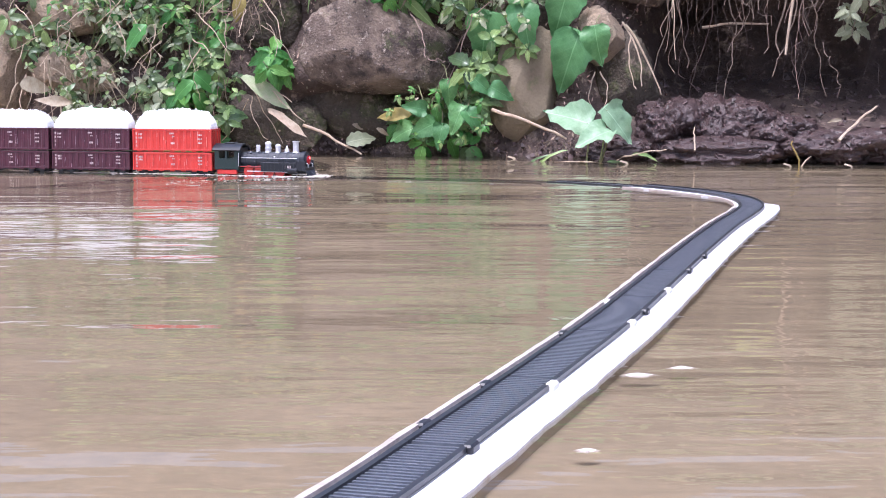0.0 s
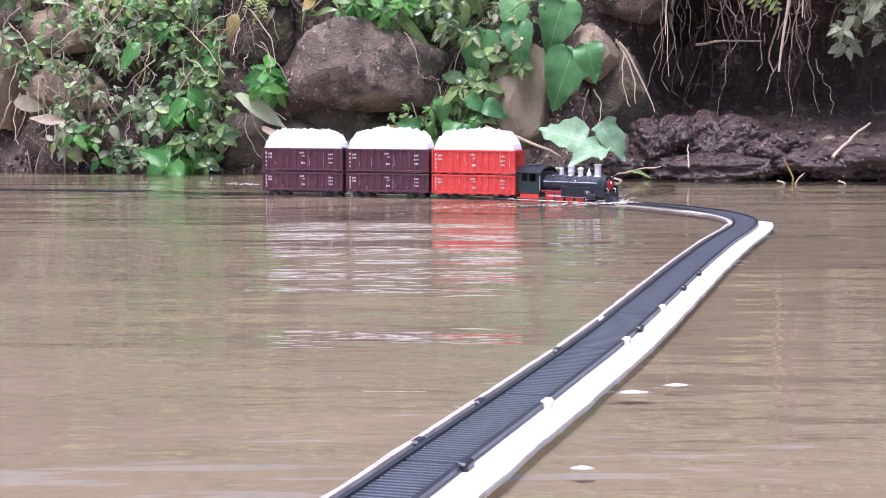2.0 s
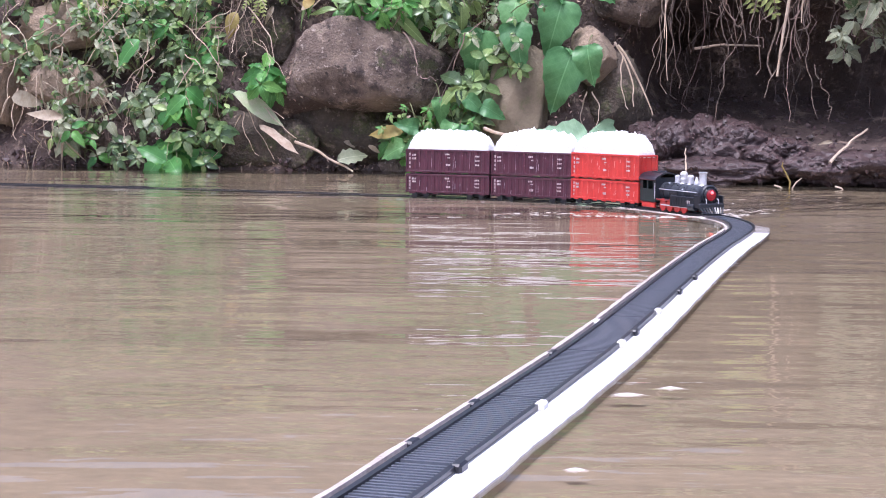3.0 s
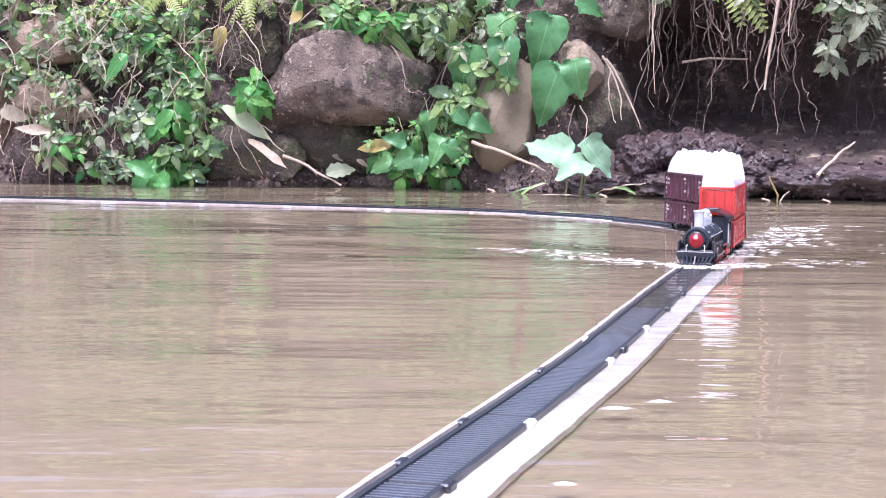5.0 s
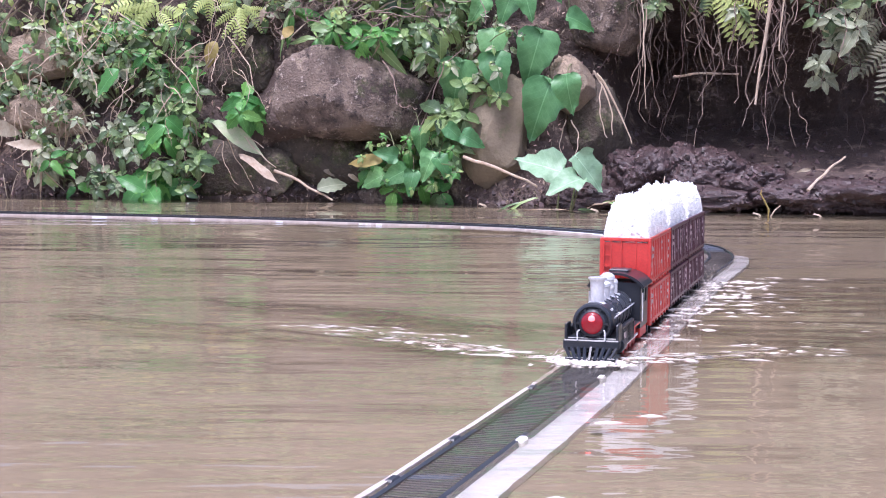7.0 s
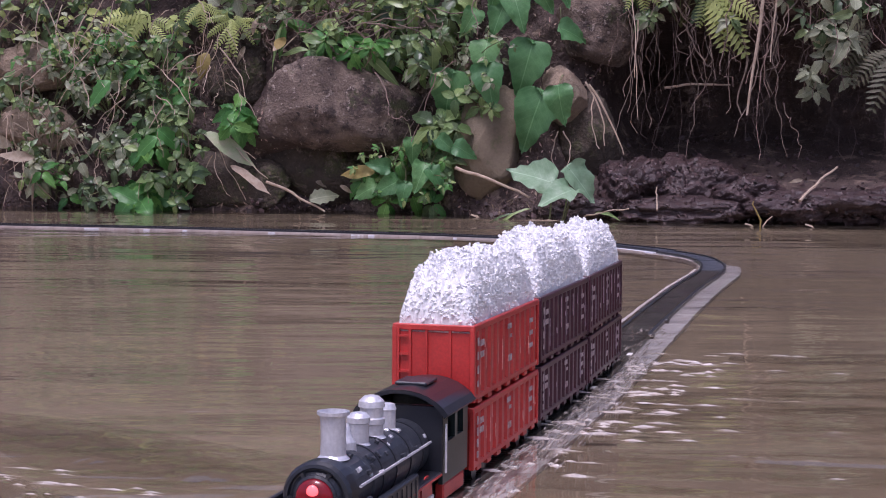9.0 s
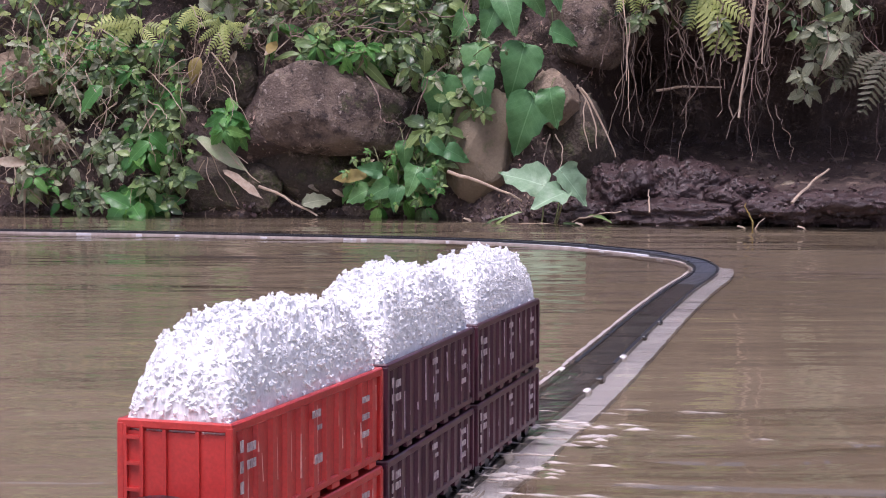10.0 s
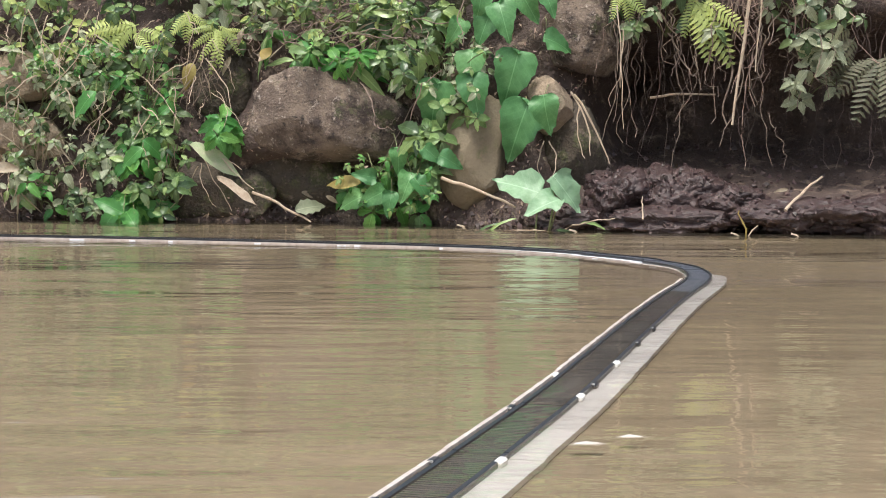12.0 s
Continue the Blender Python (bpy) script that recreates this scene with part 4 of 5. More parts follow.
def litter():
    """Bits of dead leaf, bark and crumbled soil that lie on the bank's face."""
    rnd = random.Random(9)
    vs, fs = [], []
    for _ in range(5200):
        x, z = rnd.uniform(-1.3, 0.45), rnd.uniform(0.0, 0.56)
        p = Vector((x, bank_y(x, z) - rnd.uniform(0.001, 0.012), z))
        r = rnd.uniform(0.002, 0.008)
        rot = Euler((rnd.uniform(0, 6.3), rnd.uniform(0, 6.3), rnd.uniform(0, 6.3))).to_matrix()
        k = len(vs)
        vs += [tuple(p + rot @ Vector(q) * r) for q in ((-1, 0, 0), (0, -0.4, 0.2), (1, 0, 0), (0, 0.4, 0.15))]
        fs += [(k, k + 1, k + 2), (k, k + 2, k + 3)]
    me = bpy.data.meshes.new("leaf_litter")
    me.from_pydata(vs, [], fs)
    me.materials.append(LITTER)
    return tagged(new("leaf_litter", me), "bits of dead leaves and bark on the soil", "leaf litter", kind="stuff")


litter()
for lab, xz, rx, rz, n, s0, s1, ms, sd in (
        ("tiny leaved creeper over the soil", (-0.792, 0.170), 0.108, 0.072, 26, 0.011, 0.022, OV_LEAF + GREYS, 71),
        ("tiny leaved creeper over the soil", (-0.682, 0.333), 0.156, 0.060, 40, 0.011, 0.023, OV_LEAF + GREYS + OV_BRIGHT, 72),
        ("tiny leaved creeper over the soil", (-0.484, 0.123), 0.072, 0.072, 18, 0.012, 0.024, OV_LEAF + OV_DEEP, 73),
        ("tiny leaved creeper beside the boulder", (-0.006, 0.091), 0.120, 0.060, 26, 0.012, 0.024, OV_LEAF + OV_BRIGHT, 74),
        ("tiny leaved creeper beside the boulder", (0.090, 0.343), 0.108, 0.096, 34, 0.012, 0.024, OV_LEAF + OV_DEEP + GREYS, 75),
        ("tiny leaved creeper along the top", (-0.166, 0.442), 0.228, 0.048, 36, 0.011, 0.024, OV_LEAF + OV_DEEP + FERN_SET, 76)):
    whorl_plant("creeper", lab, "plant", xz[0], xz[1], rx, rz, n, (s0, s1), ms, sd, off=(0.05, 0.15))


# ---- the floating track: boards of white foam that carry a plastic railway ----
RAIL_Z = 0.005
LEFT_EDGE, RIGHT_EDGE, BED_LEFT, BED_RIGHT = 0.0180, 0.0395, 0.0128, 0.0202
CORNER = 3.19
SECTIONS = [(0.2, 1.10), (1.10, 1.90), (1.90, 2.62), (2.62, 2.80), (2.80, 2.96), (2.96, 3.12), (3.12, 3.28), (3.28, 3.45), (3.45, 3.62), (3.62, 3.80), (3.80, 3.98), (3.98, 4.16), (4.16, 4.34), (4.34, 4.52), (4.52, 4.70),
            (4.70, 4.88), (4.88, 5.06), (5.06, 5.24), (5.24, 6.10)]


def strip(s0, s1, y0, y1, z0, z1, step=0.012, wob=0.0, seed=0.0, flare=None):
    """A long bar that follows the track from s0 to s1, between two offsets to the right of its middle; flare widens it from place to place."""
    bm = bmesh.new()
    rings = []
    n = max(2, int((s1 - s0) / step) + 1)
    for s in np.linspace(s0, s1, n):
        p, d = along(s)
        r = np.array([-d[1], d[0]])
        w = wob * noise.noise((s * 18, seed, 0)) + wob * 0.9 * noise.noise((s * 95, seed, 3))
        f0, f1 = flare(s) if flare else (0.0, 0.0)
        a, b = p + r * (y0 - f0 + (w if y0 < 0 else 0)), p + r * (y1 + f1 + (w if y1 > 0 else 0))
        rings.append([bm.verts.new((a[0], a[1], z0)), bm.verts.new((b[0], b[1], z0)), bm.verts.new((b[0], b[1], z1)), bm.verts.new((a[0], a[1], z1))])
    for p, q in zip(rings, rings[1:]):
        for i in range(4):
            bm.faces.new((p[i], p[(i + 1) % 4], q[(i + 1) % 4], q[i]))
    bm.faces.new(rings[0][::-1]), bm.faces.new(rings[-1])
    return bm


def board_flare(s):
    """The boards of the bend: wider on the inner side, cut back to the track on the outer, with a pointed outer corner."""
    inner = 0.016 * bump01(s, 2.45, 2.75, 2.95, 3.12)
    point = max(0.0, 1 - abs(s - CORNER) / 0.11) if s > CORNER else max(0.0, 1 - abs(s - CORNER) / 0.05)
    outer = -0.017 * (1 - bump01(s, CORNER - 0.03, CORNER + 0.005, 90, 99)) - 0.001 * point
    return inner, outer


def track_section(i, s0, s1):
    t = thing("track_section", "black plastic toy railway track on a white foam board afloat", "track", group="floating track sections")
    a, b = s0 + 0.0002, s1 - 0.0002
    part("foam_board", strip(a, b, -LEFT_EDGE, RIGHT_EDGE, -0.002, RAIL_Z - 0.0035, wob=0.0009, seed=0, flare=board_flare), FOAM_BOARD, t)
    # filler in the bed's colour, added to hide the shaded gap below
    part("board_gap_fill", strip(a, b, -LEFT_EDGE + 0.0006, RIGHT_EDGE - 0.0006, -0.0085, -0.002, flare=board_flare), BED, t, "added silt-coloured filler under the board")
    part("board_edge", strip(a, b, -LEFT_EDGE - 0.0005, -LEFT_EDGE + 0.0026, -0.003, RAIL_Z + (0.0002 if s0 > 3.2 else -0.0026), wob=0.0012, seed=9, flare=lambda s: (board_flare(s)[0], -board_flare(s)[0])), FOAM_EDGE, t, "stained raised rim")
    part("track_bed", strip(a, b, -BED_LEFT, BED_RIGHT, RAIL_Z - 0.005, RAIL_Z - 0.0026), BED_PLATE, t, "dark grey ribbed bed")
    for y in (-BED_LEFT + 0.0018, BED_RIGHT - 0.0018):
        part("rail", strip(a, b, y - 0.0015, y + 0.0015, RAIL_Z - 0.0027, RAIL_Z), RAIL, t, "black rail")
    if s1 > 2.2:
        tie = boxed(-0.0011, 0.0011, -BED_LEFT + 0.003, BED_RIGHT - 0.003, RAIL_Z - 0.0028, RAIL_Z - 0.0013)
        me = mesh_of(tie, "sleeper", TIES)
        for s in np.arange(a + 0.003, b, 0.0052):
            if s > 5.0:
                break
            p, d = along(s)
            piece("sleeper", me, t, pose(p[0], p[1], 0, 0, 0, math.degrees(math.atan2(d[1], d[0]))))
    return t


def joint_clip(s, side):
    p, d = along(s)
    r = np.array([-d[1], d[0]])
    q = p + r * side
    bm = boxed(-0.0065, 0.0065, -0.0028, 0.0028, -0.003, 0.0022, bevel=0.0012)
    return p, d, q, bm


track = [track_section(i, a, b) for i, (a, b) in enumerate(SECTIONS)]
for s, side, pale in ((4.93, 0.0200, True), (4.92, -0.0180, True), (4.70, 0.0200, False), (4.66, -0.0150, False), (4.54, 0.0200, True), (4.55, -0.0150, False),
                      (4.30, 0.0200, True), (4.24, 0.0200, False), (4.20, -0.0150, True), (4.12, 0.0200, True), (4.36, -0.0150, False), (3.98, 0.0200, False), (3.86, 0.0200, False)):
    p, d, q, bm = joint_clip(s, side)
    host = next(k for k, (a, b) in enumerate(SECTIONS) if a <= s < b)
    part("joint_clip", bm, CLIP if pale else RAIL, track[host], "white rail clip" if pale else "black rail clip",
         m=pose(q[0], q[1], RAIL_Z - 0.0015, 0, 0, math.degrees(math.atan2(d[1], d[0]))))


# ---- the toy train: local x ahead, y to its left, z up from the rail's top ----
PITCH, BODY, WIDE = 0.1525, 0.1455, 0.042


def corrugated(bm, x0, x1, y, out, z0, z1, n, depth):
    """A ribbed wall along x at y; out is +1 or -1."""
    cols = []
    for k in range(n):
        w = (x1 - x0) / n
        a = x0 + k * w
        for u, d in ((0.0, 0), (0.18, 0), (0.30, 1), (0.62, 1), (0.74, 0)):
            cols.append((a + u * w, y + out * d * depth))
    cols.append((x1, y))
    lo = [bm.verts.new((x, yy, z0)) for x, yy in cols]
    hi = [bm.verts.new((x, yy, z1)) for x, yy in cols]
    for i in range(len(cols) - 1):
        bm.faces.new((lo[i], lo[i + 1], hi[i + 1], hi[i]))


def container(wagon, z0, z1, mat, open_top):
    h, w = BODY / 2, WIDE / 2
    bm = boxed(-h + 0.001, h - 0.001, -w + 0.0016, w - 0.0016, z0 + 0.001, z1 - (0.004 if open_top else 0.001))
    for sgn in (-1, 1):
        corrugated(bm, -h + 0.004, h - 0.004, sgn * (w - 0.0018), sgn, z0 + 0.0035, z1 - 0.003, 11, 0.0016)
    c = part("container", bm, mat, wagon, "ribbed open-topped container" if open_top else "ribbed lower container")
    for sgn in (-1, 1):
        y = sgn * (w - 0.0012)
        part("top_rail", boxed(-h, h, y - 0.0012, y + 0.0012, z1 - 0.0032, z1, bevel=0.0005), mat, c)
        bm = boxed(-h, h, y - 0.0012, y + 0.0010, z0 + 0.0012, z0 + 0.004, bevel=0.0004)
        for x in np.linspace(-h + 0.012, h - 0.012, 7):
            box(bm, x - 0.004, x + 0.004, y - 0.001, y + 0.0011, z0 - 0.0006, z0 + 0.0014)
        part("bottom_rail", bm, mat, c)
        x = sgn * (h - 0.0011)
        part("end_rail", boxed(x - 0.0012, x + 0.0012, -w, w, z1 - 0.003, z1 + 0.0001, bevel=0.0005), mat, c)
        bm = bmesh.new()
        for yy in (-0.0035, 0.0085):
            box(bm, x - 0.0008, x + 0.0010 * sgn + 0.0004, yy - 0.0006, yy + 0.0006, z0 + 0.002, z1 - 0.003)
        for k in range(4):
            zz = z0 + 0.006 + k * (z1 - z0 - 0.012) / 3
            box(bm, x - 0.0016, x + 0.0016, -0.0175, -0.0125, zz - 0.0006, zz + 0.0006)
        for yy in (-0.0180, -0.0120):
            box(bm, x - 0.0014, x + 0.0014, yy - 0.0006, yy + 0.0006, z0 + 0.002, z1 - 0.002)
        part("end_ladder", bm, mat, c)
        for sy in (-1, 1):
            yy = sy * (w - 0.0012)
            part("corner_post", boxed(x - 0.0016, x + 0.0014, yy - 0.0014, yy + 0.0014, z0 + 0.0005, z1 - 0.001, bevel=0.0005), mat, c)
    # markings that cannot be read: small pale bars
    zc, hh = (z0 + z1) / 2, z1 - z0
    for sgn in (-1, 1):
        y = sgn * (w + 0.0001)
        bm = bmesh.new()
        # broken pale streaks: rib highlights put in as colour, some slanted like scratches
        worn = random.Random(int(z0 * 1e4) + 7 * sgn + (50 if mat == RED else 0))
        for k in range(11):
            x = -h + 0.004 + (BODY - 0.008) / 11 * (k + 0.30)
            for dx in (0.0, 0.0038):
                if worn.random() < 0.42:
                    continue
                low, high = sorted((worn.uniform(z0 + 0.004, z1 - 0.006), worn.uniform(z0 + 0.006, z1 - 0.0035)))
                r, lean = worn.uniform(0.00022, 0.0006), worn.choice((0.0, 0.0, 0.0006, 0.003))
                tube(bm, [(x + dx, y - sgn * 0.0004, low), (x + dx + lean * (high - low) / 0.03, y - sgn * 0.0004, high)], [r, r * 0.6], 4)
        tagged(part("rib_highlights_and_wear", bm, RED_EDGE if mat == RED else PURPLE_EDGE, c, "pale painted highlights and scratches on the rib edges"), kind="stuff")
        for x, dz, lx, lz in ((-0.0655, 0.28, 0.0026, 0.004), (-0.0655, 0.10, 0.0026, 0.004), (-0.0655, -0.08, 0.0026, 0.004), (-0.0655, -0.26, 0.0026, 0.003), (-0.058, 0.25, 0.0075, 0.0030), (-0.058, 0.10, 0.0075, 0.0030), (0.052, 0.24, 0.0085, 0.0024), (0.052, 0.06, 0.0085, 0.0024),
                              (0.052, -0.12, 0.0075, 0.0024), (0.0, 0.30, 0.0085, 0.0026), (0.003, 0.16, 0.005, 0.0018), (0.002, -0.14, 0.0075, 0.0034)):
            bm = bmesh.new()
            n = max(2, int(lx / 0.0022))
            for k in range(n):
                a = sgn * -x - lx / 2 + k * lx / n
                box(bm, a, a + lx / n * 0.72, y - 0.0002, y + 0.0002, zc + dz * hh - lz / 2, zc + dz * hh + lz / 2)
            part("marking", bm, MARK, c, "white printed marking")
    return c


def wheel_mesh(r, w, mat):
    bm = lathe(bmesh.new(), [(r * 0.3, -w * 0.8), (r * 0.8, -w * 0.7), (r, -w * 0.6), (r, w * 0.3), (r * 1.15, w * 0.4), (r * 1.15, w * 0.6), (r * 0.3, w * 0.6)], pose(0, 0, 0, 90), 14)
    return mesh_of(bm, "wheel", mat)


def freight_wagon(mat, colour):
    t = thing("freight_wagon", colour + " plastic toy wagon of two stacked ribbed containers", "toy wagon", group="wagons of the train")
    part("chassis", boxed(-0.066, 0.066, -0.012, 0.012, 0.004, 0.0075, bevel=0.001), BLACK, t, "black chassis")
    me = wheel_mesh(0.0045, 0.003, BLACK)
    for x in (-0.048, 0.048):
        b = part("bogie", boxed(-0.016, 0.016, -0.0125, 0.0125, 0.0025, 0.0055, bevel=0.0008), BLACK, t, m=pose(x, 0, 0))
        for dx in (-0.010, 0.010):
            for y in (-0.0155, 0.0155):
                piece("wheel", me, b, pose(dx, y, 0.0046, 0, 0, 0 if y < 0 else 180))
    for x in (-0.0705, 0.0705):
        part("coupling", boxed(x - 0.004, x + 0.004, -0.003, 0.003, 0.004, 0.0075, bevel=0.0008), BLACK, t)
    container(t, 0.0065, 0.0380, mat, False)
    container(t, 0.0400, 0.0785, mat, True)
    return t


def crumb_load(seed, height):
    """A heap of white crumbs that fills an open container."""
    rnd = random.Random(seed)
    bm = bmesh.new()
    nx, ny = 130, 46
    lx, ly = BODY / 2 - 0.003, WIDE / 2 - 0.0028

    def top(u, v):
        e = (1 - abs(u) ** 8) ** 0.5 * (1 - abs(v) ** 7) ** 0.45
        return 0.074 + height * e * (0.86 + 0.16 * noise.noise((u * 2.3, v * 1.2, seed)) - 0.10 * abs(u) ** 2) + e * (0.0050 * rough((u * 1.6, v * 0.55, seed), 6, 2) - 0.0042 * abs(noise.noise((u * 24, v * 8, seed))) - 0.0030 * abs(noise.noise((u * 52, v * 17, seed + 4))))

    rows = [[bm.verts.new((lx * u * (1 + 0.02 * noise.noise((u * 9, v * 9, seed))), ly * v, top(u, v))) for v in np.linspace(-1, 1, ny)] for u in np.linspace(-1, 1, nx)]
    for a, b in zip(rows, rows[1:]):
        for i in range(ny - 1):
            bm.faces.new((a[i], b[i], b[i + 1], a[i + 1]))
    ob = part("crumb_load", bm, LOAD)
    base = [Vector(p).normalized() for p in ((1, 0, 0.2), (-0.8, 0.5, 0), (-0.4, -0.9, 0.1), (0.2, 0.7, 0.8), (0.1, -0.3, 1), (0, 0.1, -1))]
    tris = [(0, 3, 4), (3, 1, 4), (1, 2, 4), (2, 0, 4), (0, 5, 3), (3, 5, 1), (1, 5, 2), (2, 5, 0)]
    me = ob.data
    vs = [tuple(v.co) for v in me.vertices]
    fs = [tuple(p.vertices) for p in me.polygons]
    for i in range(4600):
        u, v = rnd.uniform(-0.995, 0.995), rnd.uniform(-0.99, 0.99)
        if i % 3 == 0:
            v = rnd.choice((-1, 1)) * rnd.uniform(0.90, 1.0)
        elif i % 7 == 0:
            u = rnd.choice((-1, 1)) * rnd.uniform(0.93, 1.0)
        c = Vector((lx * u, ly * v, top(u, v) + rnd.uniform(-0.0006, 0.0008)))
        r = rnd.uniform(0.0007, 0.0015)
        rot = Euler((rnd.uniform(0, 6.3), rnd.uniform(0, 6.3), rnd.uniform(0, 6.3))).to_matrix()
        k = len(vs)
        vs += [tuple(c + rot @ (b * r * rnd.uniform(0.7, 1.3))) for b in base]
        fs += [tuple(k + i for i in f) for f in tris]
    new_me = bpy.data.meshes.new("crumb_load")
    new_me.from_pydata(vs, [], fs)
    new_me.materials.append(LOAD)
    ob.data = new_me
    return tagged(ob, "heaped white crumbs filling the open wagon top", "load", "loads of the wagons", "stuff")


def steam_engine():
    t = thing("steam_engine", "black plastic toy steam engine with silver chimney and red lamp", "toy engine")
    along_x = pose(0, 0, 0, 0, 90, 0)
    part("underframe", boxed(-0.078, 0.072, -0.0125, 0.0125, 0.004, 0.0085, bevel=0.001), BLACK, t)
    part("running_board", boxed(-0.035, 0.076, -0.0175, 0.0175, 0.0125, 0.0145, bevel=0.0005), BLACK, t)
    part("boiler", lathe(bmesh.new(), [(0.0118, -0.036), (0.0118, 0.040), (0.0124, 0.041), (0.0124, 0.043), (0.0118, 0.044), (0.0118, 0.0655)], pose(0, 0, 0.0235) @ along_x, 28), BOILER, t, "worn dark grey boiler", smooth=False)
    rnd = random.Random(4)
    for k in range(34):
        x, a = -0.032 + 0.0027 * k + rnd.uniform(-0.001, 0.001), rnd.choice((-1, 1)) * rnd.uniform(22, 78)
        part("boiler_fitting", boxed(-rnd.uniform(0.0006, 0.0016), rnd.uniform(0.0006, 0.0016), -0.0009, 0.0009, 0.0112, 0.0112 + rnd.uniform(0.0012, 0.0024), bevel=0.0003), BOILER if k % 4 else SILVER, t, m=pose(x, 0, 0.0235, a))
    for x in (-0.026, -0.008, 0.012, 0.030):
        part("boiler_band", lathe(bmesh.new(), [(0.0119, x - 0.0007), (0.0123, x - 0.0006), (0.0123, x + 0.0006), (0.0119, x + 0.0007)], pose(0, 0, 0.0235) @ along_x, 28), BLACK, t)
    sb = part("smokebox", lathe(bmesh.new(), [(0.0125, 0.0), (0.0132, 0.001), (0.0132, 0.008), (0.0122, 0.0095), (0.0110, 0.0098), (0.0105, 0.0085), (0.0100, 0.0085), (0.0085, 0.0105), (0.004, 0.0115)],
                              pose(0.0645, 0, 0.0235) @ along_x, 28), BLACK, t, "round black smokebox front")
    for k in range(6):
        a = math.radians(30 + 60 * k)
        part("door_dog", boxed(0.072, 0.0755, -0.0007, 0.0007, 0.0085, 0.0105), BLACK, sb, m=pose(0, 0, 0.0235, math.degrees(a)))
    lamp = part("headlamp", lathe(bmesh.new(), [(0.0073, 0.0), (0.0082, 0.0008), (0.0082, 0.0030), (0.0073, 0.0036)], pose(0.0725, 0, 0.0240) @ along_x, 20), BLACK, t, "round lamp housing")
    part("lens", lathe(bmesh.new(), [(0.0072, 0.0), (0.0068, 0.0010), (0.0050, 0.0022), (0.001, 0.0030)], pose(0.0760, 0, 0.0240) @ along_x, 20), LAMP, lamp, "glowing red lens", smooth=True)
    part("bulb", lathe(bmesh.new(), [(0.0026, 0.0), (0.0022, 0.0008), (0.0008, 0.0014)], pose(0.0778, 0, 0.0268) @ along_x, 12), LAMP_CORE, lamp, "bright bulb", smooth=True)
    part("chimney", lathe(bmesh.new(), [(0.0062, 0.0), (0.0048, 0.0015), (0.0046, 0.008), (0.0048, 0.0145), (0.0051, 0.0155), (0.0060, 0.0160), (0.0061, 0.0172), (0.0052, 0.0173), (0.0046, 0.013)], pose(0.055, 0, 0.0345), 20), SILVER, t, "flared silver chimney")
    part("bell", lathe(bmesh.new(), [(0.0040, 0.0), (0.0036, 0.0035), (0.0022, 0.0062), (0.0016, 0.0085), (0.0006, 0.0105)], pose(0.0395, 0, 0.0345), 16), SILVER, t, "silver bell")
    part("sand_dome", lathe(bmesh.new(), [(0.0048, 0.0), (0.0040, 0.001), (0.0040, 0.008), (0.0046, 0.0085), (0.0046, 0.0105), (0.0030, 0.012), (0.001, 0.0125)], pose(0.0245, 0, 0.0345), 18), SILVER, t, "silver dome")
    part("steam_dome", lathe(bmesh.new(), [(0.0058, 0.0), (0.0047, 0.0012), (0.0047, 0.005), (0.0053, 0.0055), (0.0053, 0.0075), (0.0046, 0.008), (0.0046, 0.0115), (0.0053, 0.012), (0.0050, 0.0142), (0.003, 0.016), (0.001, 0.0165)], pose(0.0075, 0, 0.0345), 20), SILVER, t, "ringed silver dome")
    part("whistle", lathe(bmesh.new(), [(0.0042, 0.0), (0.0034, 0.001), (0.0034, 0.008), (0.0038, 0.0084), (0.0030, 0.0105), (0.001, 0.011)], pose(-0.0105, 0.001, 0.0345), 16), SILVER, t, "small silver dome")
    # cab with a bowed roof and open sides
    cab = part("cab", boxed(-0.078, -0.0745, -0.017, 0.017, 0.009, 0.040), GREEN_BLACK, t, "dark green cab")
    part("cab_front", boxed(-0.0385, -0.0355, -0.0175, 0.0175, 0.0125, 0.041, bevel=0.0005), BLACK, cab)
    for y in (-1, 1):
        bm = bmesh.new()
        yy = y * 0.0165
        box(bm, -0.078, -0.036, yy - 0.001, yy + 0.001, 0.009, 0.0255)
        box(bm, -0.078, -0.070, yy - 0.001, yy + 0.001, 0.0255, 0.040)
        box(bm, -0.060, -0.056, yy - 0.001, yy + 0.001, 0.0255, 0.040)
        box(bm, -0.044, -0.036, yy - 0.001, yy + 0.001, 0.0255, 0.040)
        box(bm, -0.078, -0.036, yy - 0.001, yy + 0.001, 0.0375, 0.0405)
        part("cab_side", bm, GREEN_BLACK, cab)
        part("grab_rail", tube(bmesh.new(), [(-0.0355, y * 0.019, 0.014), (-0.0355, y * 0.019, 0.034)], [0.0005, 0.0005], 6), SILVER, cab)
    bm = bmesh.new()
    prev = None
    for k in range(13):
        a = math.radians(-64 + 128 * k / 12)
        y, z = 0.0205 * math.sin(a) / math.sin(math.radians(64)), 0.0475 - 0.0095 * (1 - math.cos(a)) / (1 - math.cos(math.radians(64)))
        row = [bm.verts.new((x, y * f, z + dz)) for x, f, dz in ((-0.081, 1, 0), (-0.0325, 1, 0), (-0.0325, 0.93, -0.0016), (-0.081, 0.93, -0.0016))]
        if prev:
            for i in range(4):
                bm.faces.new((prev[i], prev[(i + 1) % 4], row[(i + 1) % 4], row[i]))
        else:
            bm.faces.new(row)
        prev = row
    bm.faces.new(prev[::-1])
    roof = part("cab_roof", bm, BLACK, cab, "bowed roof")
    part("roof_hatch", boxed(-0.066, -0.048, -0.007, 0.007, 0.0470, 0.0486, bevel=0.0005), BOILER, roof, "pale worn roof hatch")
